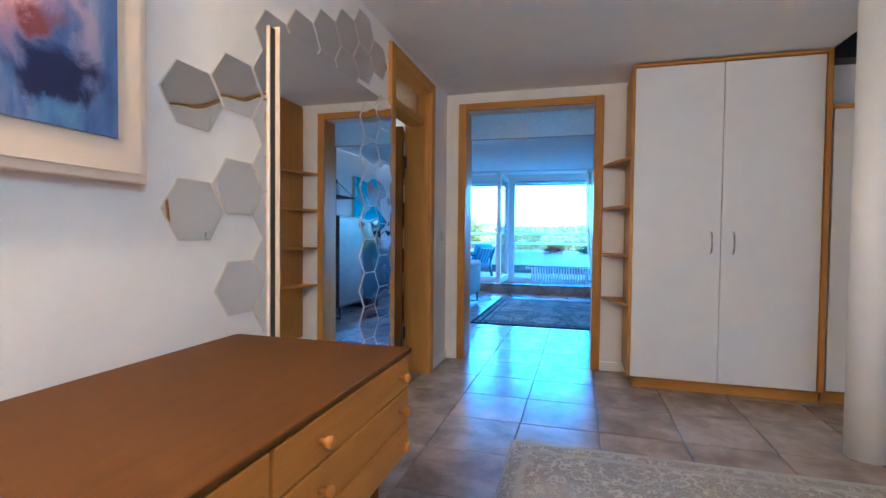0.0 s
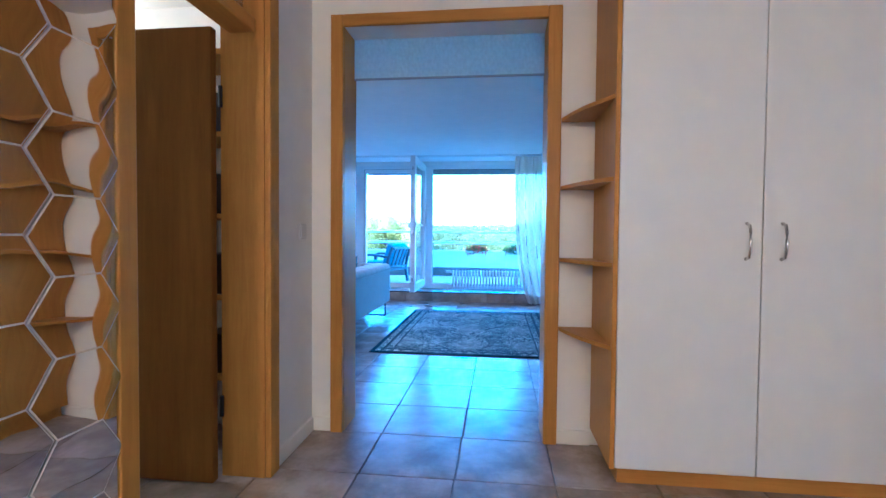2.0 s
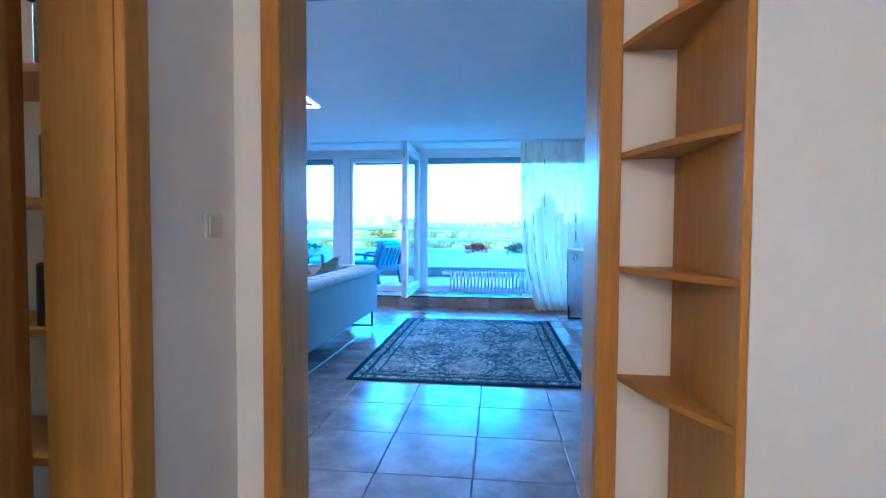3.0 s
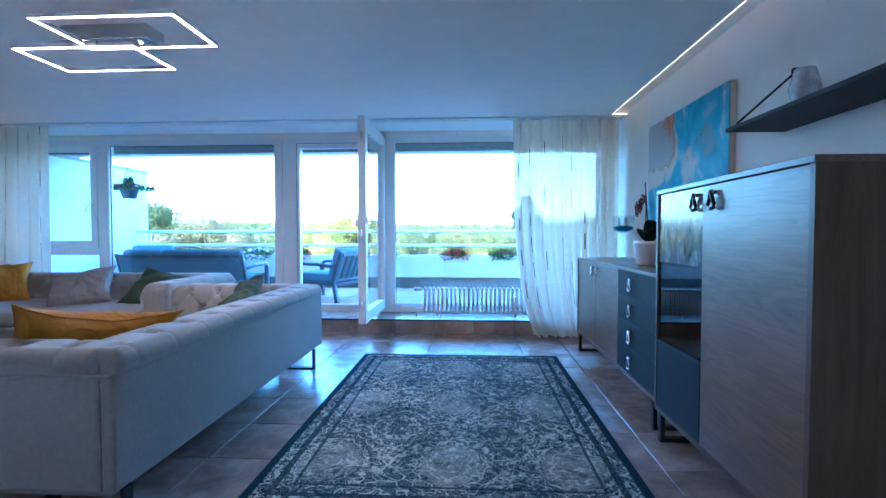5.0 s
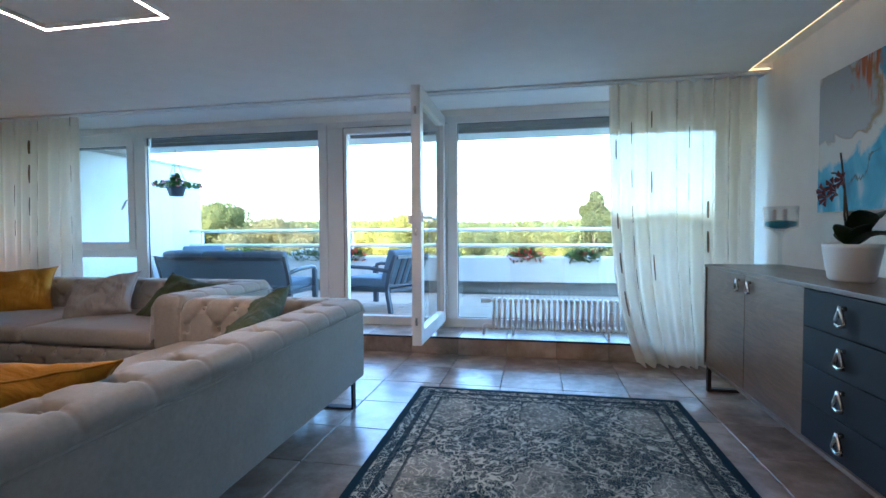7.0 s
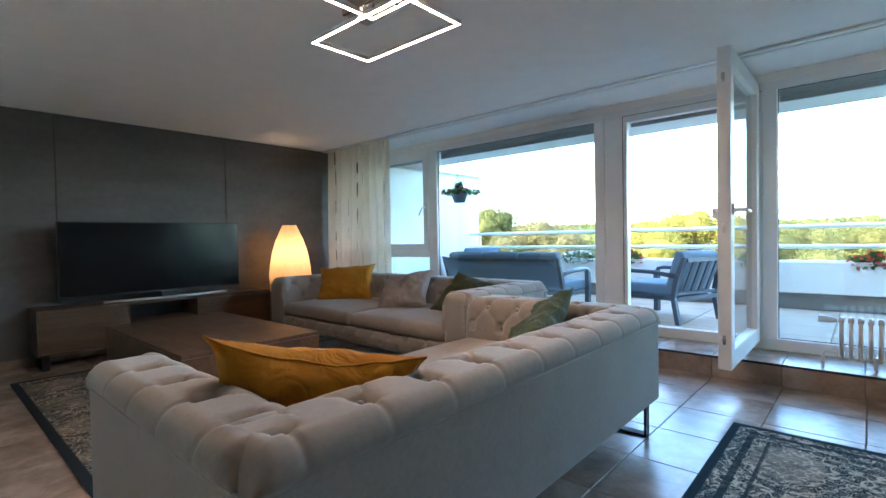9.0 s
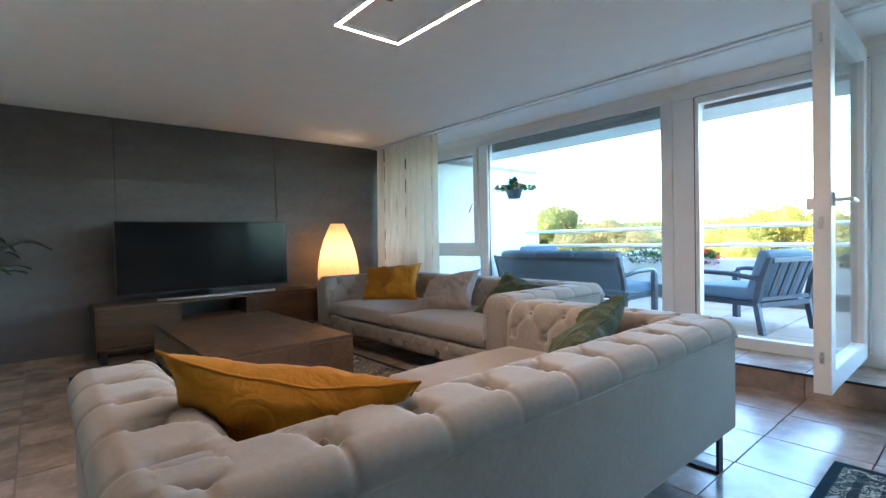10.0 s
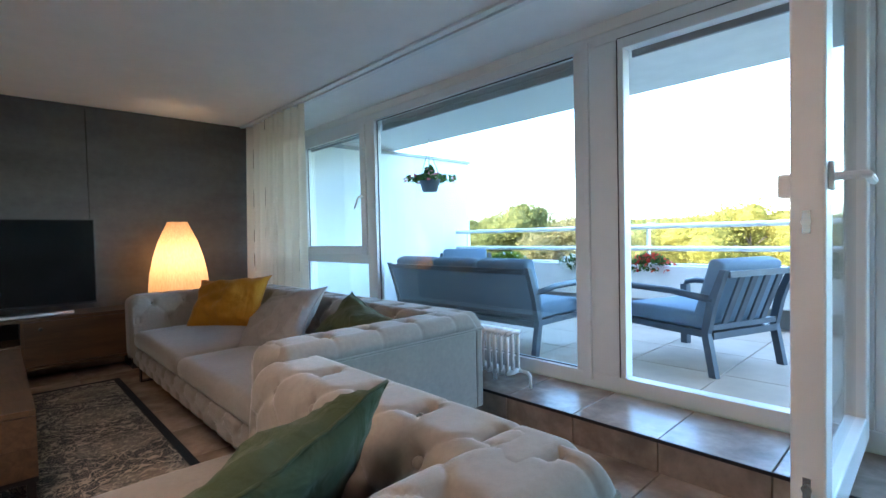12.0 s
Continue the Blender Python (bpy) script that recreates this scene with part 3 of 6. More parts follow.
# flat dark panel added for the stairwell's darkness; also shuts out the sky
solid("stair_stringer", prism([(1.62, 2.352), (2.15, 2.345), (2.55, 2.24), (3.09, 2.24), (3.09, 2.61), (1.62, 2.61)], 4.20, 4.35, "y"), BLACK, "flat dark panel added to close the stairwell under the ceiling", "stair")

for nm, dims in (("baseboard_west", (-1.10, -1.085, 3.912, 4.345, 0, 0.075)), ("baseboard_west_near", (-1.10, -1.085, 1.80, 2.988, 0, 0.075)), ("baseboard_north", (-1.085, -0.988, 4.345, 4.36, 0, 0.075)), ("baseboard_north_east", (0.223, 0.39, 4.345, 4.36, 0, 0.075)), ("baseboard_between", (-6.38, -1.0, 4.56, 4.575, 0, 0.07)), ("baseboard_east", (1.315, 1.33, 4.6, 9.47, 0, 0.07)), ("baseboard_living_west", (-6.37, -6.355, 4.6, 9.47, 0, 0.07))):
    solid(nm, box(*dims, bevel=0.003), WHITE_WALL if "living" not in nm else TILE, "low painted baseboard", "baseboard", "structure")

# dark concrete panels on the living room's west wall
panel_wall = thing("wall_panelling", (-6.39, 7.0, 0), "dark grey concrete-look wall panels behind the television", "wall panel", kind="structure")
ys = [4.57, 6.36, 7.95, 9.54, 9.94]
for a, b in zip(ys, ys[1:]):
    for z0, z1 in ((0.0, 1.728), (1.7255, CEIL - 0.003)):
        part("panel", box(-6.40, -6.38, a + 0.003, b - 0.003, z0 + 0.002, z1, bevel=0.002, seg=1), CONCRETE, panel_wall)

for y in ys[1:-1]:
    part("joint_strip", box(-6.399, -6.389, y - 0.006, y + 0.006, 0.004, CEIL - 0.006), GASKET, panel_wall)
part("joint_strip", box(-6.399, -6.388, 4.58, 9.93, 1.722, 1.735), GASKET, panel_wall)

# ---- trims of the two inner openings ----

d1 = thing("door_1", (-0.36, 4.36, 0), "beech door lining of the open passage to the living room", "door frame", kind="structure")
for x0, x1 in ((-0.987, -0.92), (0.152, 0.222)):
    part("casing", box(x0, x1, 4.33, 4.36, 0, 2.245, bevel=0.006), BEECH_Z, d1)
part("casing", box(-0.92, 0.152, 4.33, 4.36, 2.185, 2.245, bevel=0.006), BEECH_X, d1)
part("jamb", box(-0.945, -0.92, 4.361, 4.575, 0, 2.205), BEECH_Z, d1)
part("jamb", box(0.152, 0.195, 4.361, 4.575, 0, 2.205), BEECH_Z, d1)
part("head_lining", box(-0.92, 0.152, 4.361, 4.536, 2.19, 2.205), WHITE_WALL, d1, "cream painted head lining")
fan1 = part("fanlight", box(-0.92, 0.152, 4.540, 4.548, 1.972, 2.20), FROSTED, d1, "patterned glass fanlight above the passage")
fan1.visible_shadow = False
part("fanlight_rail", box(-0.92, 0.152, 4.536, 4.552, 1.964, 1.972), SHUTTER, d1, "thin grey rail under the fanlight")

d2 = thing("door_2", (-1.2, 3.5, 0), "beech side door standing open with ribbed glass fanlight", "door", kind="structure")
for y0, y1 in ((2.99, 3.06), (3.825, 3.91)):
    part("casing", box(-1.10, -1.072, y0, y1, 0, 2.28, bevel=0.006), BEECH_Z, d2)
part("casing", box(-1.10, -1.072, 3.06, 3.825, 2.20, 2.28, bevel=0.006), BEECH_Y, d2)
part("jamb", box(-1.30, -1.101, 3.035, 3.06, 0, 2.235), BEECH_Z, d2)
part("jamb", box(-1.30, -1.101, 3.825, 3.86, 0, 2.235), BEECH_Z, d2)
part("head_lining", box(-1.30, -1.101, 3.06, 3.825, 2.20, 2.235), BEECH_Y, d2)
part("transom_bar", box(-1.26, -1.14, 3.06, 3.825, 1.945, 2.005, bevel=0.006), BEECH_Y, d2)
fan = part("fanlight", box(-1.205, -1.195, 3.06, 3.825, 2.005, 2.20), plain("ribbed_glass", (0.80, 0.62, 0.34), 0.25, vary=0.25, scale=22, bump=0.8, fine=70, Transmission_Weight=0.75), d2, "amber ribbed fanlight glass")
fan.visible_shadow = False
leaf = part("door_leaf", box(-2.12, -1.288, 3.735, 3.775, 0.01, 1.94, bevel=0.004), DOOR_WOOD, d2, "honey-coloured oak veneer leaf")
for z in (0.28, 1.62):
    part("hinge", tube([(-1.28, 3.79, z), (-1.28, 3.79, z + 0.09)], 0.009), DARK_METAL, leaf)
part("door_handle", tube([(-2.05, 3.735, 1.02), (-2.05, 3.685, 1.02), (-1.93, 3.685, 1.02)], 0.009), CHROME, leaf)
# shelf of jars glimpsed in the side room
rack = thing("larder_shelf", (-1.75, 4.2, 0), "pale wooden larder shelf in the warm side room", "shelf")
for z in (0.35, 0.75, 1.15, 1.55, 1.95):
    part("shelf_board", box(-2.6, -1.32, 4.05, 4.35, z, z + 0.025), BEECH_X, rack)
part("side_panel", box(-2.62, -2.60, 4.05, 4.35, 0, 2.0), BEECH_Z, rack)
part("side_panel", box(-1.32, -1.305, 4.05, 4.35, 0, 2.0), BEECH_Z, rack)
for z, dx in ((0.375, 0.02), (0.775, 0.05), (1.175, 0.03), (1.575, 0.04)):
    solid("storage_box", box(-1.55 - dx, -1.36, 4.08, 4.30, z, z + 0.2, bevel=0.008), BLACK, "small black storage box on a larder shelf", "box", group="larder boxes", base=(-1.46, 4.2, z))

# light switches
sw = thing("light_switch", (-1.10, 4.22, 1.09), "white double light switch on the hall wall", "switch")
part("plate", box(-1.10, -1.091, 4.18, 4.262, 1.05, 1.132, bevel=0.003), SWITCH, sw)
part("rocker", box(-1.092, -1.086, 4.19, 4.252, 1.06, 1.122, bevel=0.002), SWITCH, sw)

# ---- step along the windows ----
PX, PY, X0, Y0 = 0.4375, 0.4270, -0.245, 3.512
step = solid("window_step", box(-6.38, 1.33, 9.49, 9.95, -0.1, 0.146), GROUT, "tiled plinth step running below the windows", "step", "structure")
nx0, nx1 = math.ceil((-6.38 - X0) / PX) - 1, math.floor((1.33 - X0) / PX)
for i in range(nx0, nx1 + 1):
    a, b = max(-6.375, X0 + i * PX + 0.003), min(1.325, X0 + (i + 1) * PX - 0.003)
    if b - a > 0.03:
        part("tile", box(a, b, 9.474, 9.489, 0.002, 0.15, bevel=0.002, seg=1), TILE, step)
        part("tile", box(a, b, 9.478, 9.945, 0.147, 0.158, bevel=0.002, seg=1), TILE, step)
part("edge_trim", box(-6.375, 1.325, 9.468, 9.4735, 0.143, 0.159), DARK_METAL, step, "thin dark edge strip")

# ---- window front ----
front = thing("window_1", (-2.4, 10.0, 0.158), "white plastic window front to the terrace, door open", "window", kind="structure")
F0, F1 = 9.96, 10.04


def bar(x0, x1, z0, z1, y0=F0, y1=F1, name="frame_bar", parent=None, bevel=0.005):
    return part(name, box(x0, x1, y0, y1, z0, z1, bevel=bevel), PVC, parent or front)


def pane(x0, x1, z0, z1, y=10.005, parent=None):
    ob = part("pane", box(x0, x1, y - 0.004, y + 0.004, z0, z1), GLASS, parent or front)
    ob.visible_shadow = False
    for a0, a1, b0, b1 in ((x0, x0 + 0.006, z0, z1), (x1 - 0.006, x1, z0, z1), (x0 + 0.006, x1 - 0.006, z0, z0 + 0.006), (x0 + 0.006, x1 - 0.006, z1 - 0.006, z1)):
        part("gasket", box(a0, a1, y - 0.012, y - 0.0045, b0, b1), GASKET, ob)
    return ob


bar(-6.30, 1.28, 0.158, 0.245, name="sill_bar")
bar(-6.30, 1.28, 2.205, 2.285, name="head_bar")
for x0, x1 in ((-6.30, -6.22), (-4.955, -4.81), (-2.69, -2.60), (-2.597, -2.40), (-1.30, -1.198), (1.20, 1.28)):
    bar(x0, x1, 0.245, 2.205)
bar(-2.62, -2.58, 0.2, 2.24, 9.935, 9.96, "mullion_cover")
bar(-6.22, -4.955, 0.845, 0.93, name="transom_bar")
pane(-6.22, -4.955, 0.245, 0.845)
sash = bar(-6.22, -6.14, 0.93, 2.205, 9.945, 10.02, "sash")
bar(-5.04, -4.955, 0.93, 2.205, 9.945, 10.02, "sash_bar", sash)
bar(-6.14, -5.04, 0.93, 1.01, 9.945, 10.02, "sash_bar", sash)
bar(-6.14, -5.04, 2.125, 2.205, 9.945, 10.02, "sash_bar", sash)
pane(-6.14, -5.04, 1.01, 2.125, 9.985)
part("handle", tube([(-5.0, 9.945, 1.50), (-5.0, 9.90, 1.50), (-5.01, 9.895, 1.49), (-5.07, 9.895, 1.39)], 0.011), PVC, sash, "white window handle")
pane(-4.81, -2.69, 0.245, 2.205)
pane(-1.198, 1.20, 0.245, 2.205)
part("door_gap", box(-2.4035, -2.4005, 9.946, 9.955, 0.25, 2.2), GASKET, front)
part("door_gap", box(-2.40, -1.30, 9.946, 9.955, 2.2035, 2.2065), GASKET, front)
# door frame, threshold
bar(-2.40, -2.365, 0.25, 2.15, 9.95, 10.03)
bar(-1.335, -1.30, 0.25, 2.15, 9.95, 10.03)
bar(-2.40, -1.30, 2.145, 2.205, 9.95, 10.03)
# open door leaf, turned into the room
leafd = part("door_leaf", box(-1.39, -1.312, 8.865, 8.965, 0.215, 2.265, bevel=0.006), PVC, front, "white glazed terrace door standing open")
for y0, y1, z0, z1 in ((9.84, 9.94, 0.215, 2.265), (8.965, 9.84, 0.215, 0.33), (8.965, 9.84, 2.16, 2.265)):
    part("leaf_bar", box(-1.388, -1.314, y0, y1, z0, z1, bevel=0.006), PVC, leafd)
g = part("pane", box(-1.356, -1.348, 8.965, 9.84, 0.33, 2.16), GLASS, leafd)
g.visible_shadow = False
for z in (0.407, 1.118, 2.07):
    part("lock_pin", tube([(-1.353, 8.868, z), (-1.353, 8.856, z)], 0.012, 12), CHROME, leafd)
    part("lock_plate", box(-1.362, -1.344, 8.862, 8.866, z - 0.03, z + 0.03), CHROME, leafd)
part("handle_plate", box(-1.312, -1.30, 8.89, 8.93, 1.20, 1.275, bevel=0.004), PVC, leafd)
part("handle", tube([(-1.302, 8.91, 1.235), (-1.25, 8.91, 1.235), (-1.238, 8.92, 1.235), (-1.236, 9.03, 1.225)], 0.011), PVC, leafd, "white lever handle")
part("handle_box", box(-1.422, -1.39, 8.885, 8.935, 1.185, 1.25, bevel=0.006), PVC, leafd)
for z in (0.45, 1.25, 2.0):
    part("hinge", tube([(-1.345, 9.945, z), (-1.345, 9.945, z + 0.1)], 0.012), PVC, leafd)
# roller shutter ends above each opening
for x0, x1 in ((-4.81, -2.69), (-2.365, -1.335), (-1.198, 1.20), (-6.22, -4.955)):
    sh = thing("roller_shutter", ((x0 + x1) / 2, 10.08, 2.12), "grey roller shutter rolled up under the window head", "roller shutter", group="rolled-up shutters")
    for k in range(2):
        part("slat", box(x0, x1, 10.055, 10.075, 2.115 + k * 0.05, 2.163 + k * 0.05, bevel=0.008), SHUTTER, sh)

# curtain rail
cr = thing("curtain_rail", (-2.5, 9.36, CEIL), "white double curtain rail on the ceiling", "curtain rail")
part("track", box(-6.37, 1.31, 9.30, 9.345, CEIL - 0.018, CEIL - 0.001, bevel=0.003), PVC, cr)
part("track", box(-6.37, 1.31, 9.375, 9.42, CEIL - 0.018, CEIL - 0.001, bevel=0.003), PVC, cr)
# light cove
cv = thing("cove_light", (1.17, 7.0, CEIL), "warm light strip along the edge of the ceiling cove", "light strip")
part("light_strip", box(1.161, 1.169, 4.6, 9.27, CEIL - 0.001, CEIL + 0.010), COVE, cv)
part("light_strip", box(1.172, 1.31, 9.27, 9.28, CEIL - 0.001, CEIL + 0.012), COVE, cv)
part("closing_strip", box(1.16, 1.33, 9.28, 9.95, CEIL, CEIL + 0.05), CEILING, cv)


# ---- floor tiles ----
tile_mesh = mesh_of(box(-PX / 2 + 0.003, PX / 2 - 0.003, -PY / 2 + 0.003, PY / 2 - 0.003, -0.012, 0.0, bevel=0.0015, seg=1), "tile", TILE)


def lay_floor_tiles():
    for i in range(-15, 8):
        for j in range(-12, 14):
            pitch = PY if j >= 3 else 0.437
            cy = Y0 + 3 * PY + (j - 3 + 0.5) * pitch
            cx = X0 - 0.006 * (8 - cy) + (i + 0.5) * PX
            living = cy > 4.36 and -6.4 < cx < 1.5
            hall = cy <= 4.36 and -1.2 < cx < 3.0 and cy > -0.2
            side = cy <= 4.36 and -2.4 < cx <= -1.2 and cy > 2.6
            under = -5.6 < cx < -3.4 and 6.6 < cy < 7.4
            if (living or hall or side) and cy < 9.46 and not under:
                t = new("tile", tile_mesh)
                t.parent = FLOOR
                t.location = (cx, cy, 0)
                t.scale = (1, pitch / PY, 1)


# ---- terrace and the land beyond ----
terrace = solid("terrace_floor", box(-6.5, 6, 10.05, 12.9, -0.1, 0.135), GROUT, "sand-coloured terrace slabs with dark joints", "terrace floor", "structure")
for i in range(-9, 9):
    for j in range(4):
        x, y = -2.1 + i * 0.6, 10.16 + j * 0.6
        if -6.4 < x < 3:
            part("slab", box(x + 0.004, x + 0.596, y + 0.004, y + 0.596, 0.13, 0.148, bevel=0.003, seg=1), OUT_TILE, terrace)
solid("terrace_sill", box(-6.4, 1.4, 10.04, 10.155, 0.0, 0.2), OUT_WHITE, "white outer window sill", "sill", "structure")
sw_ = thing("terrace_side_wall", (-6.5, 11.6, 0), "white rendered side wall of the terrace", "wall", kind="structure")
part("wall", box(-6.62, -6.42, 10.15, 12.95, 0, 2.25), OUT_WHITE, sw_)
part("coping", box(-6.66, -6.40, 10.15, 13.0, 2.25, 2.30, bevel=0.006), SHUTTER, sw_)
solid("terrace_soffit", box(-6.6, 6, 10.15, 11.55, 2.33, 2.55), OUT_WHITE, "white underside of the terrace roof", "ceiling", "structure")
trough = thing("planter_parapet", (-1, 12.7, 0.14), "white planter parapet along the terrace edge", "parapet", kind="structure")
part("trough_front", box(-6.42, 6, 12.60, 12.68, 0.34, 0.72, bevel=0.008), OUT_WHITE, trough)
part("trough_back", box(-6.42, 6, 12.98, 13.06, 0.34, 0.72, bevel=0.008), OUT_WHITE, trough)
part("soil", box(-6.42, 6, 12.68, 12.98, 0.34, 0.66), SOIL, trough)
# dark grey puts the shadow under the trough into the colour
part("base", box(-6.42, 6, 12.75, 13.0, 0.0, 0.34), OUT_GREY, trough)
rail = thing("railing", (-1, 12.62, 0.72), "white two-bar tubular terrace railing", "railing")
for z in (0.905, 1.150):
    part("bar", tube([(-6.42, 12.66, z), (6, 12.66, z)], 0.026, 12), RAIL_WHITE, rail, smooth=True)
for x in (-6.2, -3.4, 2.6, 5.2):
    part("post", box(x - 0.012, x + 0.012, 12.665, 12.72, 0.7, 1.15), RAIL_WHITE, rail)


# ---- hall ----
# wardrobe with open end shelves
wd = thing("wardrobe", (1.0, 4.1, 0), "tall white two-door wardrobe edged in beech", "wardrobe")
part("plinth", box(0.44, 1.60, 3.99, 4.34, 0.0, 0.088), BEECH_X, wd)
part("side_panel", box(0.392, 0.412, 3.925, 4.355, 0.088, 2.305, bevel=0.003), BEECH_Z, wd)
part("side_panel", box(1.571, 1.600, 3.915, 4.355, 0.088, 2.318, bevel=0.003), BEECH_Z, wd)
part("top", box(0.40, 1.600, 3.915, 4.355, 2.306, 2.325, bevel=0.003), BEECH_X, wd)
part("back", box(0.42, 1.566, 4.33, 4.35, 0.09, 2.30), BEECH_Z, wd)
for x0, x1, hx in ((0.415, 0.978, 0.918), (0.983, 1.566, 1.054)):
    dr = part("door", box(x0, x1, 3.930, 3.95, 0.09, 2.300, bevel=0.002), WARDROBE, wd)
    part("handle", tube([(hx, 3.932, 0.992), (hx, 3.905, 1.0), (hx, 3.897, 1.03), (hx, 3.895, 1.065), (hx, 3.897, 1.10), (hx, 3.905, 1.13), (hx, 3.932, 1.138)], [0.007, 0.006, 0.006, 0.007, 0.006, 0.006, 0.007]), CHROME, dr, "curved brushed metal handle", smooth=True)
es = thing("end_shelf", (0.32, 4.2, 0), "beech corner shelf with four rounded boards", "shelf")
for z in (1.66, 1.315, 0.95, 0.595):
    out = [(0.391, 4.352), (0.225, 4.352)] + [(0.225 + 0.166 * t - 0.016 * math.sin(math.pi * t), 4.335 - 0.40 * t - 0.012 * math.sin(math.pi * t)) for t in [k / 10 for k in range(11)]]
    part("shelf_board", prism(out, z, z + 0.018), BEECH_Y, es)
# second wardrobe, lower
w2 = thing("wardrobe", (2.2, 4.1, 0), "lower white wardrobe beside the column, beech edged", "wardrobe")
part("plinth", box(1.63, 2.9, 4.02, 4.34, 0.0, 0.088), BEECH_X, w2)
part("body", box(1.63, 2.9, 3.99, 4.35, 0.088, 1.952), WARDROBE, w2)
part("top", box(1.62, 2.9, 3.96, 4.355, 1.953, 1.980, bevel=0.003), BEECH_X, w2)
for x0, x1, hx in ((1.635, 2.22, 2.15), (2.225, 2.85, 2.28)):
    dr = part("door", box(x0, x1, 3.968, 3.988, 0.09, 1.950, bevel=0.002), WARDROBE, w2)
    part("handle", tube([(hx, 3.97, 0.99), (hx, 3.937, 1.02), (hx, 3.934, 1.065), (hx, 3.937, 1.11), (hx, 3.97, 1.138)], 0.0065), CHROME, dr, smooth=True)
# column
col = thing("column", (1.452, 3.13, 0), "round white painted column", "column", kind="structure")
part("shaft", lathe([(0.090, 0.0), (0.090, CEIL)], (1.452, 3.13, 0), 40), WHITE_WALL, col, smooth=False)
for p in col.children[0].data.polygons:
    p.use_smooth = len(p.vertices) == 4

# chest of drawers, vintage teak
ch = thing("chest_of_drawers", (-0.78, 0.65, 0), "long teak chest of drawers with round knobs", "chest of drawers")
CT, CY0, CY1, CX = 0.752, -0.42, 1.645, -0.457
part("top", box(-1.098, CX, CY0, CY1, CT - 0.016, CT, bevel=0.005), TEAK_DIMMED, ch)
part("body", box(-1.095, CX - 0.022, CY0 + 0.01, CY1 - 0.012, 0.43, CT - 0.0165), TEAK_DIMMED, ch)
ny = 3
wdt = (CY1 - CY0 - 0.03) / ny
for i in range(ny):
    y0 = CY0 + 0.012 + i * wdt
    for z0, z1 in ((0.640, 0.734), (0.540, 0.634), (0.440, 0.534)):
        d = part("drawer", box(CX - 0.022, CX - 0.002, y0 + 0.006, y0 + wdt - 0.006, z0, z1, bevel=0.004), TEAK_BRIGHTENED, ch)
        for ky in (y0 + 0.15, y0 + wdt - 0.085):
            k = lathe([(0.007, 0.0), (0.006, 0.012), (0.012, 0.018), (0.014, 0.026), (0.009, 0.032)], (0, 0, 0), 14)
            bmesh.ops.transform(k, matrix=Matrix.Translation((CX - 0.002, ky, (z0 + z1) / 2)) @ Matrix.Rotation(radians(90), 4, "Y"), verts=k.verts)
            part("knob", k, TEAK_BRIGHTENED, d, smooth=True)
for x in (-1.05, -0.53):
    for y in (CY0 + 0.12, CY1 - 0.14):
        part("leg", tube([(x, y, 0.43), (x, y, 0.0)], [0.024, 0.016], 12), TEAK_DIMMED, ch)

# framed picture
fp = thing("picture", (-1.09, 0.75, 1.28), "misty blue and pink painting in a cream frame", "painting")
part("frame", box(-1.10, -1.062, 0.12, 1.262, 1.222, 2.19, bevel=0.004), MOUNT, fp)
part("mount", box(-1.064, -1.058, 0.15, 1.240, 1.246, 2.16), MOUNT, fp)
part("canvas", box(-1.059, -1.052, 0.24, 1.172, 1.325, 2.08), PICTURE_HALL, fp)

# tall mirror and hexagon mirrors
mr = thing("wall_mirror", (-1.09, 2.4, 0.1), "tall frameless wall mirror beside the side door", "mirror")
part("backing", box(-1.10, -1.082, 1.862, 2.985, 0.07, 1.885), BLACK, mr)
part("mirror_glass", box(-1.082, -1.078, 1.862, 2.985, 0.07, 1.885), MIRROR, mr)
part("edge_strip", box(-1.10, -1.076, 1.855, 1.861, 0.07, 1.885, bevel=0.002), MOUNT, mr, "thin pale wooden edge strip")
part("edge_strip", box(-1.10, -1.088, 1.812, 1.819, 0.07, 1.875, bevel=0.002), MOUNT, mr, "thin pale wooden edge strip")
part("edge_backing", box(-1.10, -1.094, 1.819, 1.855, 0.07, 1.875), BLACK, mr)
HW, HH = 0.124, 0.091
hexo = [(-HW, 0), (-HW / 2, HH), (HW / 2, HH), (HW, 0), (HW / 2, -HH), (-HW / 2, -HH)]
hex_rim = mesh_of(prism([(a * 1.018, b * 1.018) for a, b in hexo], 0, 0.0015, "x"), "rim", RIM)
hex_mesh = mesh_of(prism([(a * 0.985, b * 0.985) for a, b in hexo], 0.0015, 0.003, "x"), "mirror_face", ACRYLIC)


def hexagon(y, z, x=-1.0985, tilt=0.0):
    h = new("hexagon_mirror", hex_rim)
    h.matrix_basis = pose(x, y, z, 0, tilt, 0)
    tagged(h, "hexagonal acrylic mirror tile with pale edges", "mirror tile", "hexagon mirror tiles")
    f = new("mirror_face", hex_mesh)
    f.parent = h
    return h


rng = random.Random(3)
for y, z in ((1.456, 1.508), (1.652, 1.600), (1.458, 1.166), (1.655, 1.255), (1.662, 0.910)):
    hexagon(y, z, tilt=rng.uniform(-0.6, 0.6))
for z in (1.690, 1.507, 1.345, 1.163, 1.00, 0.82):
    hexagon(1.852, z, -1.0988)
for k in range(5):
    hexagon(1.862 + 0.196 * k, 1.835 + 0.0905 * k, -1.0985)
for k in range(1, 5):
    hexagon(2.058 + 0.196 * k, 1.745 + 0.0905 * k, -1.0985)
for k in range(10):
    hexagon(2.875, 0.150 + 0.184 * k, -1.0762)
    if k < 9:
        hexagon(2.680, 0.245 + 0.184 * k, -1.0762)
for y, z in ((2.485, 0.150), (2.485, 0.334), (2.29, 0.245)):
    hexagon(y, z, -1.0762)

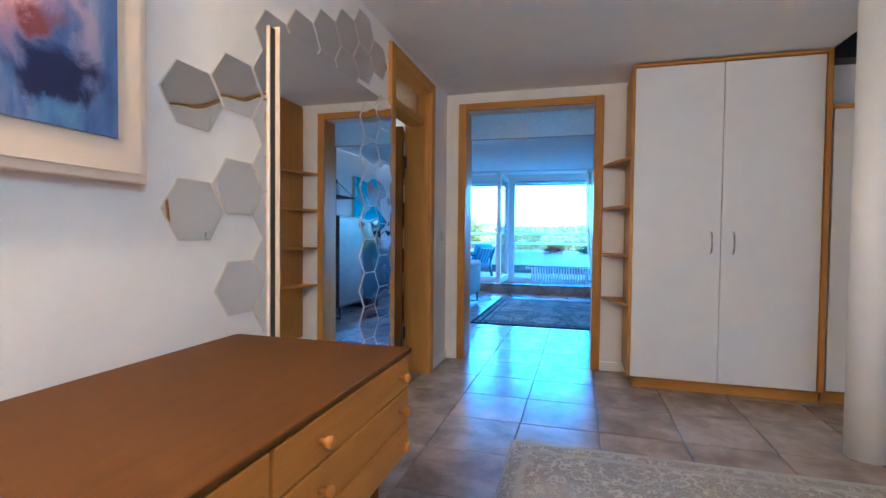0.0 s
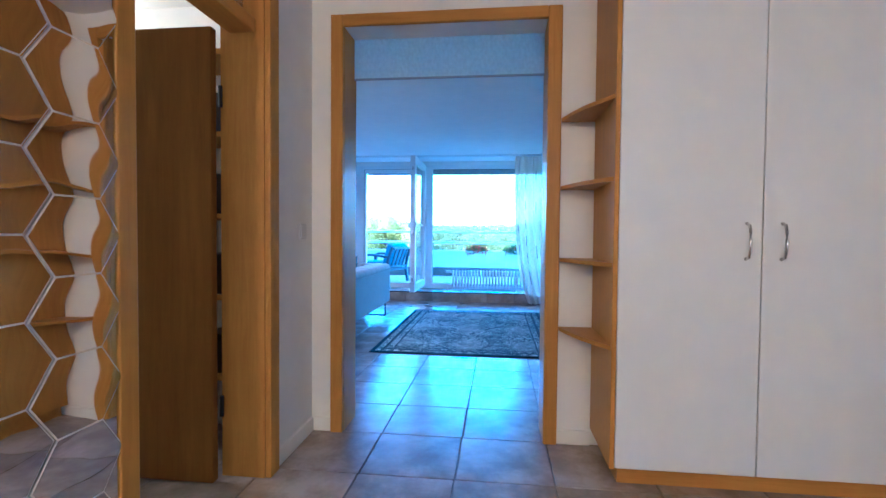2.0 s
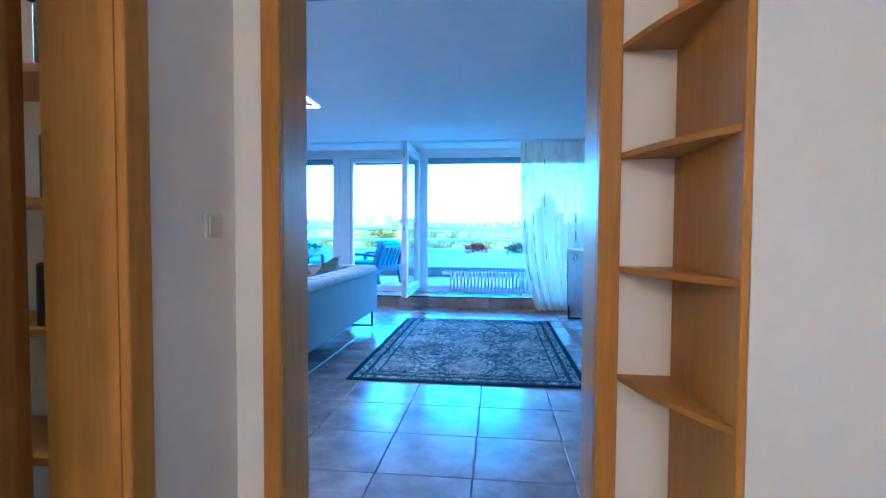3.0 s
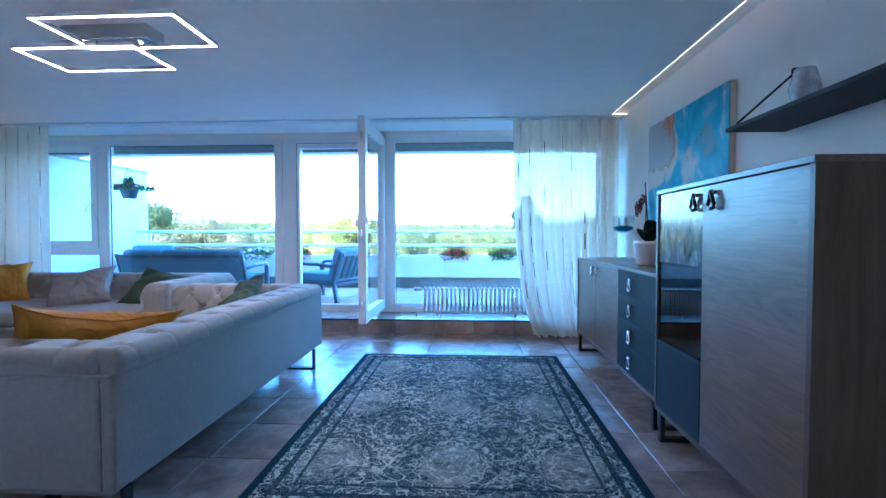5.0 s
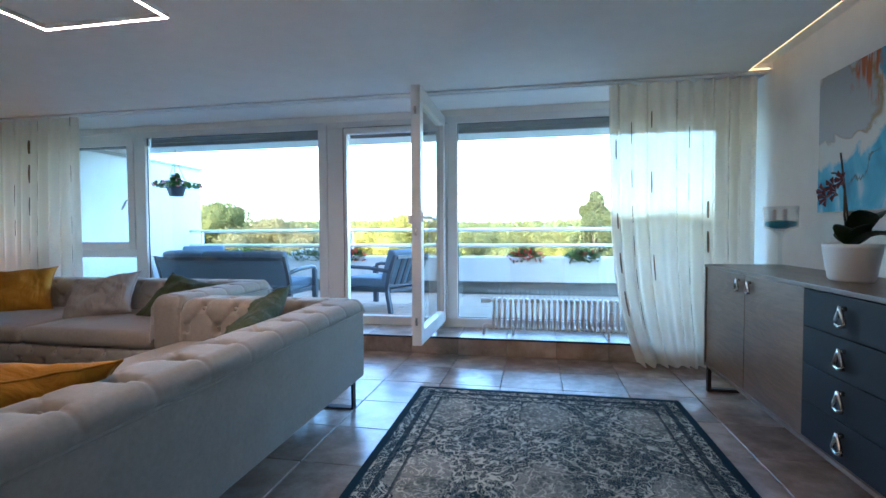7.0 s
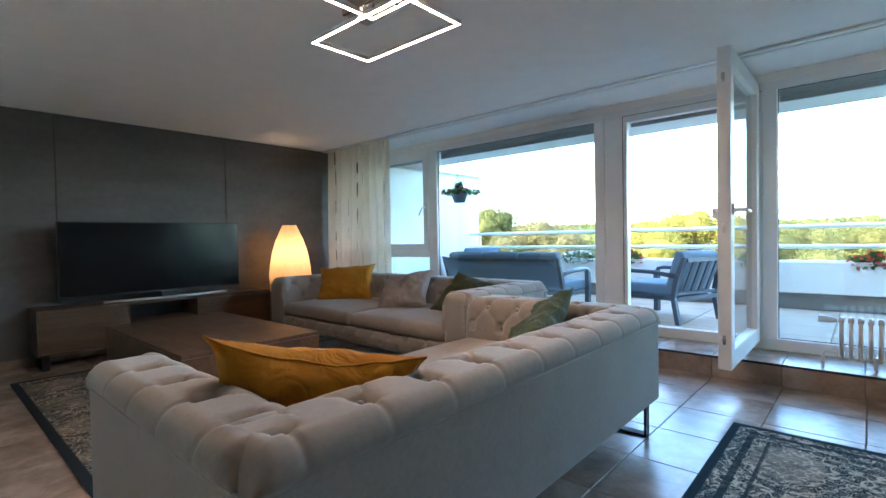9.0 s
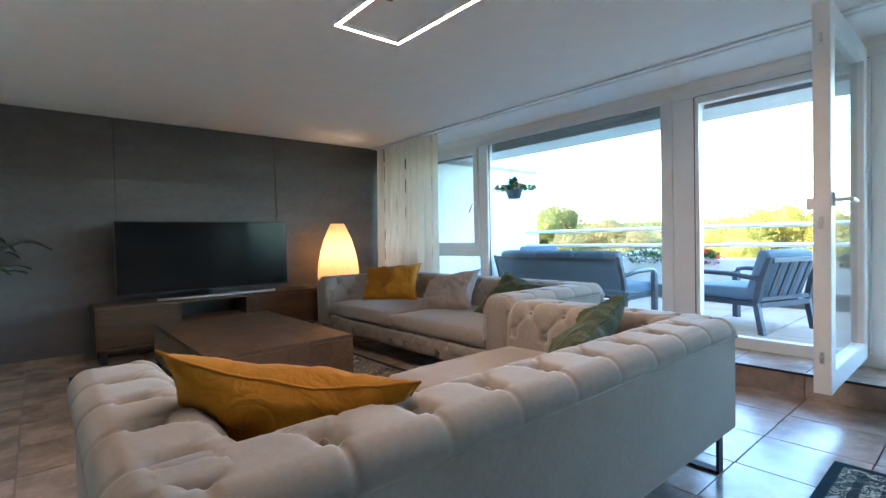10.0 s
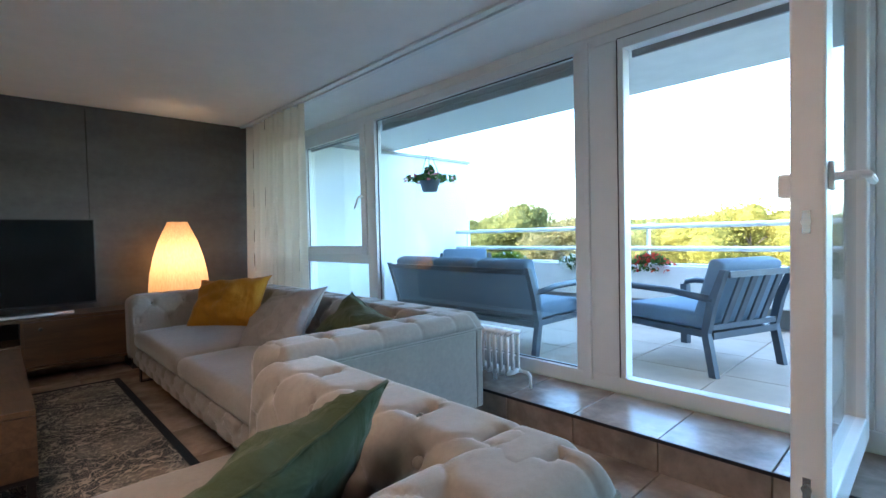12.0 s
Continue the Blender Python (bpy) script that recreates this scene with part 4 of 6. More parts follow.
# hall rug
rug = solid("hall_rug", box(-0.285, 1.36, 1.60, 2.79, 0.001, 0.010, bevel=0.003), RUG_HALL, "worn beige patterned rug on the hall tiles", "rug", base=(0.5375, 2.195, 0.001))
wl = thing("wall_lamp", (-1.0, 0.22, 2.06), "small warm picture lamp on the hall wall", "wall lamp")
part("plate", box(-1.10, -1.08, 0.17, 0.27, 2.20, 2.30, bevel=0.004), CHROME, wl)
part("arm", tube([(-1.08, 0.22, 2.25), (-0.95, 0.22, 2.27), (-0.86, 0.22, 2.25), (-0.86, 0.22, 2.22)], 0.008), CHROME, wl)
part("shade", lathe([(0.04, 0.0), (0.075, -0.02), (0.08, -0.03)], (-0.86, 0.22, 2.22), 20), HALL_GLOBE, wl, "glowing opal bowl", smooth=True)
# unseen fill lamp added on the hall ceiling behind the viewer
hl = thing("ceiling_lamp", (0.75, -0.35, CEIL), "unseen round fill lamp added on the hall ceiling", "ceiling lamp")
part("base", lathe([(0.09, -0.03), (0.09, 0.0)], (0.75, -0.35, CEIL), 24), CHROME, hl)
part("shade", lathe([(0.06, -0.03), (0.15, -0.05), (0.17, -0.09), (0.12, -0.125), (0.04, -0.135)], (0.75, -0.35, CEIL), 24), HALL_GLOBE, hl, "glowing opal glass shade", smooth=True)


# ---- living room ----
def smoothstep(a, b, x):
    t = max(0.0, min(1.0, (x - a) / (b - a)))  # also for b below a
    return t * t * (3 - 2 * t)


def tufted(profile, length, to_world, pitch, first, rows, row_h, puff=0.021, step_v=0.0085, shift=0.0, taper=0.05, roll=0.06):
    """A buttoned band. profile: smooth list of (outward, up); buttons sit on rows along the profile, in a diamond pattern from `first`
    on; above that single pleats run to the near edge of the profile."""
    pts = [Vector((0, a, b)) for a, b in profile]
    fine, us, u = [], [], 0.0
    for a, b in zip(pts, pts[1:]):
        n = max(1, int((b - a).length / 0.011))
        for k in range(n):
            fine.append(a.lerp(b, k / n)); us.append(u + (b - a).length * k / n)
        u += (b - a).length
    fine.append(pts[-1]); us.append(u)
    normals = []
    for i in range(len(fine)):
        d = (fine[min(i + 1, len(fine) - 1)] - fine[max(i - 1, 0)]).normalized()
        normals.append(Vector((0, -d.z, d.y)))
    total = us[-1]
    base_z = profile[0][1] if roll and profile[0][1] > 0.4 else 99.0
    last = first + rows * row_h
    bm = bmesh.new()
    nv = int(length / step_v)
    grid = []
    knobs = []
    for r in range(rows + 1):
        uu = first + r * row_h
        i = min(range(len(us)), key=lambda q: abs(us[q] - uu))
        k0 = math.ceil((shift / pitch + 0.15) * 2)
        for k in range(k0, int((length + shift) / pitch * 2)):
            if (k + r) % 2 == 0:
                v = k / 2 * pitch - shift
                if 0.06 < v < length - 0.06:
                    knobs.append(to_world @ (Vector((v, 0, 0)) + fine[i] + normals[i] * -0.006))
    for iv in range(nv + 1):
        v = length * iv / nv
        row = []
        for p, nrm, uu in zip(fine, normals, us):
            s = (v + shift) / pitch
            w = (min(max(uu, first), last) - first) / row_h * 0.5
            pp, qq = s + w, s - w
            fp, fq = abs(pp - round(pp)), abs(qq - round(qq))
            k1 = 1 - math.exp(-(fp / 0.034) ** 2)
            k2 = 1 - math.exp(-(fq / 0.034) ** 2)
            crease = 1 - (k1 * k2) ** 0.6
            dome = 1 - (1 - min(1.0, 2 * min(fp, fq))) ** 3
            near = math.exp(-((fp * fp + fq * fq) / 0.022))
            top_side = smoothstep(first + 0.02, first - 0.03, uu) if uu > first - 0.03 else 1.0
            h = 0.93 + 0.07 * dome - crease * (0.16 + 0.50 * smoothstep(first * 0.25, first, uu) * (1 - 0.35 * (1 - top_side)))
            if first - 0.05 < uu < last + 0.04:
                h -= 1.7 * near * (1 - top_side * 0.35)
            fade = smoothstep(-0.006, 0.022, uu) * smoothstep(0, 0.03, total - uu)
            ends = smoothstep(0, taper, v) * smoothstep(0, taper, length - v)
            q = p + nrm * puff * h * fade * (0.3 + 0.7 * ends)
            inset = min(v, length - v)
            if q.z > base_z and inset < roll:
                q.z = base_z + (q.z - base_z) * math.sqrt(max(0.0, 1 - (1 - inset / roll) ** 2))
            row.append(bm.verts.new(to_world @ (Vector((v, 0, 0)) + q)))
        grid.append(row)
    for a, b in zip(grid, grid[1:]):
        for k in range(len(fine) - 1):
            bm.faces.new((a[k], a[k + 1], b[k + 1], b[k]))
    bm.faces.new([r for r in grid[0]])
    bm.faces.new([r for r in grid[-1]][::-1])
    return bm, knobs


def axes(origin, along, out):
    a, o = Vector(along).normalized(), Vector(out).normalized()
    m = Matrix((a, o, Vector((0, 0, 1)))).transposed().to_4x4()
    return Matrix.Translation(origin) @ m


def arc(cx, cz, r, a0, a1, n=8):
    return [(cx + r * math.cos(radians(a0 + (a1 - a0) * k / n)), cz + r * math.sin(radians(a0 + (a1 - a0) * k / n))) for k in range(n + 1)]


def cushion_block(x0, x1, y0, y1, z0, z1, r=0.05):
    bm = box(x0, x1, y0, y1, z0, z1, bevel=r, seg=4)
    bmesh.ops.subdivide_edges(bm, edges=[e for e in bm.edges if e.calc_length() > 0.2], cuts=6, use_grid_fill=True)
    cx, cy, hx, hy = (x0 + x1) / 2, (y0 + y1) / 2, (x1 - x0) / 2, (y1 - y0) / 2
    for v in bm.verts:
        if v.co.z > (z0 + z1) / 2:
            q = max(0, 1 - ((v.co.x - cx) / hx) ** 2) * max(0, 1 - ((v.co.y - cy) / hy) ** 2)
            v.co.z += 0.025 * q ** 0.5
    return bm


button_mesh = mesh_of(lathe([(0.004, -0.006), (0.011, -0.004), (0.014, 0.0), (0.011, 0.004), (0.004, 0.006)], (0, 0, 0), 10), "button", SOFA, True)


def band(name, made, parent):
    """A tufted band with its covered buttons."""
    bm, knobs = made
    ob = part(name, bm, SOFA, parent, smooth=True)
    for p in knobs:
        b = new("button", button_mesh)
        b.parent = ob
        b.location = basis(ob).inverted() @ p
        b.rotation_euler = (radians(50), radians(35), 0)
    return ob


def chesterfield(name_label, corner, length, depth, facing, arm_w=0.23, h=0.69, group=""):
    """A tuxedo sofa with tufted back and arms. corner: outer back corner; the back runs along `along`, the seat opens towards `facing`."""
    along, face = facing
    along, face = Vector(along), Vector(face)
    O = Vector((*corner, 0))
    mid = O + along * (length / 2) + face * (depth / 2)
    s = thing("sofa", mid, name_label, "sofa", group)

    def block(a0, a1, f0, f1, z0, z1, **k):
        p, q = O + along * a0 + face * f0, O + along * a1 + face * f1
        return (min(p.x, q.x), max(p.x, q.x), min(p.y, q.y), max(p.y, q.y), z0, z1)

    back_w = 0.24
    pip = h - 0.085
    part("outer_back", box(*block(0.0, length, 0.0, 0.05, 0.185, pip, ), bevel=0.012), SOFA, s)
    part("outer_side", box(*block(0.0, 0.05, 0.05, depth, 0.185, pip), bevel=0.012), SOFA, s)
    part("outer_side", box(*block(length - 0.05, length, 0.05, depth, 0.185, pip), bevel=0.012), SOFA, s)
    # profile from the piping over the top and down to the seat
    prof = [(0.0, pip)] + arc(0.05, h - 0.065, 0.05, 180, 110, 5) + arc(back_w - 0.07, h - 0.085, 0.07, 80, 0, 6) + [(back_w + 0.03, 0.36)]
    back = tufted(prof, length - 0.012, axes(O + along * 0.006 + face * 0.002, along, face), 0.235, 0.165, 2, 0.125, shift=0.12)
    band("tufted_back", back, s)
    prof_a = [(0.0, pip)] + arc(0.05, h - 0.065, 0.05, 180, 110, 5) + arc(arm_w - 0.07, h - 0.085, 0.07, 80, 0, 6) + [(arm_w + 0.02, 0.36)]
    band("tufted_arm", tufted(prof_a, depth - 0.046, axes(O + face * 0.046 + along * 0.002, face, along), 0.225, 0.160, 2, 0.125, shift=0.06), s)
    band("tufted_arm", tufted(prof_a, depth - 0.046, axes(O + along * (length - 0.002) + face * 0.046, face, -along), 0.225, 0.160, 2, 0.125, shift=0.06), s)
    # arm fronts
    for a0, a1 in ((0.004, arm_w + 0.012), (length - arm_w - 0.012, length - 0.004)):
        af = part("arm_front", box(*block(a0, a1, depth - 0.135, depth + 0.014, 0.19, h - 0.004), bevel=0.066, seg=7), SOFA, s, smooth=True)
        for da, z in ((0.3, 0.56), (0.7, 0.56), (0.5, 0.47), (0.3, 0.38), (0.7, 0.38)):
            b = new("button", button_mesh)
            b.parent = af
            b.location = basis(af).inverted() @ (O + along * (a0 + (a1 - a0) * da) + face * (depth + 0.008) + Vector((0, 0, z)))
            b.rotation_euler = (radians(90), 0, 0) if abs(face.y) > 0.5 else (0, radians(90), 0)
    # piping lines
    ring = [O + Vector((0, 0, pip)) + along * 0 + face * depth, O + Vector((0, 0, pip)), O + along * length + Vector((0, 0, pip)), O + along * length + face * depth + Vector((0, 0, pip))]
    for a, b in zip(ring, ring[1:]):
        part("piping", tube([a, b], 0.0085), SOFA, s)
    # seat: base with a tufted apron, two cushions
    part("base", box(*block(0.05, length - 0.05, 0.05, depth - 0.03, 0.15, 0.30)), SOFA, s)
    ap = [(0.0, 0.30), (0.02, 0.285), (0.024, 0.24), (0.02, 0.175), (0.0, 0.155)]
    band("tufted_apron", tufted(ap, length - 2 * arm_w, axes(O + along * arm_w + face * (depth - 0.04), along, face), 0.21, 0.05, 1, 0.06, puff=0.012), s)
    half = (length - 2 * arm_w) / 2
    for k in range(2):
        b = block(arm_w + k * half + 0.004, arm_w + (k + 1) * half - 0.004, back_w + 0.0, depth, 0.30, 0.425)
        part("seat_cushion", cushion_block(*b), SOFA, s, smooth=True)
    # sled legs
    for a in (0.08, length - 0.13):
        for f in (0.03, depth - 0.36):
            p = block(a, a + 0.05, f, f + 0.30, 0.0, 0.188)
            bm = box(p[0], p[1], p[2], p[3], 0.0, 0.012)
            if abs(face.x) > 0.5:
                add_box(bm, p[0], p[0] + 0.012, p[2], p[3], 0.012, 0.16)
                add_box(bm, p[1] - 0.012, p[1], p[2], p[3], 0.012, 0.16)
            else:
                add_box(bm, p[0], p[1], p[2], p[2] + 0.012, 0.012, 0.16)
                add_box(bm, p[0], p[1], p[3] - 0.012, p[3], 0.012, 0.16)
            part("leg", bm, DARK_METAL, s, "dark steel sled leg")
    return s


# sofa whose back faces the passage, and the one under the windows
chesterfield("greige velvet chesterfield sofa with button-tufted rim", (-1.53, 5.83), 2.33, 1.16, ((0, 1, 0), (-1, 0, 0)), group="chesterfield sofas")
chesterfield("greige velvet chesterfield sofa below the windows", (-2.80, 9.20), 2.78, 1.14, ((-1, 0, 0), (0, -1, 0)), group="chesterfield sofas")


def pillow(label, material, size, m, seed, thick=0.16, sag=0.0):
    bm = bmesh.new()
    n = 26
    rng = random.Random(seed)
    top, low = [], []
    for i in range(n + 1):
        a, b = [], []
        for j in range(n + 1):
            u, v = 2 * i / n - 1, 2 * j / n - 1
            edge = (1 - abs(u) ** 2.6) * (1 - abs(v) ** 2.6)
            h = thick / 2 * max(0.0, edge) ** 0.55
            pinch = 1 - 0.14 * (1 - v * v) * abs(u) ** 4, 1 - 0.13 * (1 - u * u) * abs(v) ** 4
            x, y = u * size[0] / 2 * pinch[0], v * size[1] / 2 * pinch[1] - sag * (1 - u * u) * max(0.0, v) ** 2 + 0.010 * noise.noise(Vector((u * 4.3 + seed, seed, v))) * abs(v)
            wr = noise.noise(Vector((u * 2.2 + seed, v * 2.2, seed * 3.1))) * 0.034 + abs(noise.noise(Vector((u * 4 + v * 3 + seed, v * 1.5 - u, seed)))) * 0.042 + abs(noise.noise(Vector((u * 9 - v * 5, v * 4 + seed, seed)))) * 0.015
            k = max(0.0, edge) ** 0.5
            flap = 0.016 * noise.noise(Vector((u * 3.1 + seed * 5, v * 3.1, seed))) * (1 - k)
            a.append(bm.verts.new((x, y, h + wr * k + flap)))
            b.append(bm.verts.new((x, y, -h + wr * k * 0.5 + flap - 0.0005)))
        top.append(a); low.append(b)
    for i in range(n):
        for j in range(n):
            bm.faces.new((top[i][j], top[i + 1][j], top[i + 1][j + 1], top[i][j + 1]))
            bm.faces.new((low[i][j], low[i][j + 1], low[i + 1][j + 1], low[i + 1][j]))
    bmesh.ops.remove_doubles(bm, verts=bm.verts, dist=0.0008)
    me = mesh_of(bm, "cushion", material, True)
    c = thing("cushion", m.translation, label, "cushion", "scatter cushions")
    c.matrix_basis = m
    body = new("cover", me)
    body.parent = c
    rim_pts = []
    for k in range(49):
        s, w = divmod(k / 12, 1)
        u, v = ((2 * w - 1, -1), (1, 2 * w - 1), (1 - 2 * w, 1), (-1, 1 - 2 * w), (-1, -1))[int(s)]
        pu, pv = 1 - 0.14 * (1 - v * v) * abs(u) ** 4, 1 - 0.13 * (1 - u * u) * abs(v) ** 4
        rim_pts.append((u * size[0] / 2 * pu * 0.995, v * size[1] / 2 * pv * 0.995 - sag * (1 - u * u) * max(0.0, v) ** 2 + 0.010 * noise.noise(Vector((u * 4.3 + seed, seed, v))) * abs(v), 0.016 * noise.noise(Vector((u * 3.1 + seed * 5, v * 3.1, seed)))))
    rim = tube(rim_pts, 0.0045, 6)
    pm = new("piping", mesh_of(rim, "piping", material, True))
    pm.parent = c
    return c


def leaning(centre, across, up):
    x = Vector(across).normalized()
    z = x.cross(Vector(up)).normalized()
    y = z.cross(x)
    return Matrix.Translation(centre) @ Matrix((x, y, z)).transposed().to_4x4()


pillow("mustard velvet cushion leaning in the sofa corner", MUSTARD, (0.62, 0.50), leaning((-1.975, 6.27, 0.595), (0.37, 0.47, -0.09), (0.50, -0.36, 0.80)), 1.0, 0.20, 0.045)
pillow("mustard velvet cushion on the window sofa", MUSTARD, (0.66, 0.46), leaning((-5.03, 8.66, 0.60), (0.80, 0.55, 0.06), (-0.25, 0.45, 0.80)), 2.0, 0.19)
pillow("grey velvet cushion on the window sofa", GREY_FABRIC, (0.58, 0.48), leaning((-4.08, 8.66, 0.565), (0.84, 0.30, 0.20), (-0.28, 0.62, 0.62)), 3.0, 0.18)
pillow("dark green velvet cushion on the window sofa", GREEN_FABRIC, (0.70, 0.48), leaning((-3.27, 8.68, 0.545), (0.93, -0.10, -0.16), (0.02, 0.62, 0.66)), 4.0, 0.18)
pillow("dark green velvet cushion in the sofa corner", GREEN_FABRIC, (0.66, 0.44), leaning((-1.97, 7.60, 0.56), (0.14, -0.66, -0.14), (0.55, 0.12, 0.80)), 5.0)

# rugs
solid("living_rug", box(-1.245, 0.487, 6.07, 8.53, 0.001, 0.011, bevel=0.003), RUG_BLUE, "blue and cream vintage oriental rug", "rug", base=(-0.379, 7.30, 0.001))
solid("sofa_rug", box(-5.70, -2.70, 5.92, 8.02, 0.001, 0.011, bevel=0.003), RUG_TV, "grey vintage rug under the coffee table", "rug", base=(-4.2, 6.97, 0.001))

# coffee table
ct = thing("coffee_table", (-4.5, 7.0, 0.011), "low square smoked oak coffee table on dark legs", "coffee table")
bx, by = 1.63 / 8, 0.94 / 6
block_top = mesh_of(box(-bx / 2 + 0.0003, bx / 2 - 0.0003, -by / 2 + 0.0003, by / 2 - 0.0003, 0, 0.026, bevel=0.0007, seg=1), "block", BLOCK_WOOD)
block_front = mesh_of(box(-bx / 2 + 0.0003, bx / 2 - 0.0003, -0.005, 0.006, 0, 0.1268, bevel=0.0006, seg=1), "block", BLOCK_WOOD)
block_side = mesh_of(box(-0.006, 0.005, -by / 2 + 0.0003, by / 2 - 0.0003, 0, 0.1268, bevel=0.0006, seg=1), "block", BLOCK_WOOD)
top_ = part("top", box(-5.325, -3.705, 6.485, 7.415, 0.3945, 0.396), DARK_OAK_Y, ct)
body_ = part("body", box(-5.322, -3.708, 6.488, 7.412, 0.14, 0.394), DARK_OAK_Y, ct)


def block(mesh, parent, x, y, z):
    o = new("block", mesh)
    o.parent = parent
    o.location = basis(parent).inverted() @ Vector((x, y, z))


for i in range(8):
    for j in range(6):
        block(block_top, top_, -5.33 + (i + 0.5) * bx, 6.48 + (j + 0.5) * by, 0.396)
    for z in (0.14, 0.267):
        block(block_front, body_, -5.33 + (i + 0.5) * bx, 6.482, z)
for j in range(6):
    for z in (0.14, 0.267):
        block(block_side, body_, -3.702, 6.48 + (j + 0.5) * by, z)
        block(block_side, body_, -5.328, 6.48 + (j + 0.5) * by, z)
part("frame", box(-5.33, -3.70, 6.48, 7.42, 0.118, 0.139), DARK_METAL, ct)
for x in (-5.32, -3.74):
    for y in (6.49, 7.38):
        part("leg", box(x, x + 0.03, y, y + 0.03, 0.011, 0.118), DARK_METAL, ct)

# low board and television
lb = thing("lowboard", (-6.15, 7.2, 0), "long smoked oak television lowboard", "lowboard")
part("top", box(-6.36, -5.955, 6.13, 8.25, 0.505, 0.53, bevel=0.003), DARK_OAK_Y, lb)
part("bottom", box(-6.36, -5.96, 6.13, 8.25, 0.13, 0.15, bevel=0.003), DARK_OAK_Y, lb)
part("side_panel", box(-6.36, -5.957, 6.13, 6.15, 0.15, 0.505), DARK_OAK_Y, lb)
part("side_panel", box(-6.36, -5.957, 8.23, 8.25, 0.15, 0.505), DARK_OAK_Y, lb)
part("back", box(-6.36, -6.345, 6.15, 8.23, 0.15, 0.505), BLACK, lb)
part("flap", box(-5.98, -5.96, 6.152, 6.80, 0.155, 0.50, bevel=0.003), DARK_OAK_Y, lb)
part("flap", box(-5.98, -5.96, 7.46, 8.228, 0.155, 0.50, bevel=0.003), DARK_OAK_Y, lb)
part("divider", box(-6.34, -5.965, 6.80, 6.82, 0.15, 0.505), DARK_OAK_Y, lb)
part("divider", box(-6.34, -5.965, 7.44, 7.46, 0.15, 0.505), DARK_OAK_Y, lb)
part("shelf_board", box(-6.34, -5.97, 6.82, 7.44, 0.31, 0.33), DARK_OAK_Y, lb)
part("drawer_front", box(-5.985, -5.965, 6.822, 7.438, 0.152, 0.305), NAVY, lb)
for y in (6.70, 7.56):
    part("knob", tube([(-5.96, y, 0.44), (-5.945, y, 0.44)], 0.012, 12), LEATHER, lb)
for y in (6.16, 8.16):
    bm = box(-6.32, -5.98, y, y + 0.05, 0.0, 0.012)
    add_box(bm, -6.32, -6.305, y, y + 0.05, 0.012, 0.13)
    add_box(bm, -5.995, -5.98, y, y + 0.05, 0.012, 0.13)
    part("leg", bm, DARK_METAL, lb)
tv = thing("television", (-6.1, 7.12, 0.53), "large black flat television on a silver foot", "television")
part("housing", box(-6.115, -6.075, 6.305, 7.945, 0.60, 1.308, bevel=0.006), BLACK, tv)
part("screen", box(-6.0755, -6.073, 6.315, 7.935, 0.618, 1.298), SCREEN, tv, "dark glossy screen")
part("logo_bar", box(-6.075, -6.072, 7.09, 7.15, 0.604, 0.611), CHROME, tv)
part("foot", tube([(-6.05, 6.63, 0.545), (-6.01, 6.9, 0.545), (-6.0, 7.2, 0.545), (-6.01, 7.5, 0.545), (-6.05, 7.78, 0.545)], 0.012, 8), SILVER, tv, "slim silver curved foot", smooth=True)
part("neck", box(-6.115, -6.02, 7.12, 7.28, 0.53, 0.605), BLACK, tv)

# floor lamp
fl = thing("floor_lamp", (-6.03, 8.57, 0), "egg-shaped ribbed paper floor lamp, lit", "floor lamp")
prof = [(0.10, 0.10), (0.19, 0.28), (0.245, 0.50), (0.258, 0.66), (0.245, 0.80), (0.215, 0.95), (0.17, 1.10), (0.115, 1.22), (0.085, 1.285)]
bm = bmesh.new()
ns = 48
rings = [[bm.verts.new((-6.03 + r * (1 - 0.03 * abs(math.sin(8 * math.pi * k / ns))) * math.cos(2 * math.pi * k / ns), 8.57 + r * (1 - 0.03 * abs(math.sin(8 * math.pi * k / ns))) * math.sin(2 * math.pi * k / ns), h)) for k in range(ns)] for r, h in prof]
for a, b in zip(rings, rings[1:]):
    for k in range(ns):
        bm.faces.new((a[k], a[(k + 1) % ns], b[(k + 1) % ns], b[k]))
shade = part("shade", bm, PAPER, fl, "warm glowing ribbed paper shade", smooth=True)
part("base", lathe([(0.15, 0.0), (0.15, 0.015), (0.02, 0.025), (0.012, 0.10), (0.012, 0.3)], (-6.03, 8.57, 0), 24), DARK_METAL, fl)

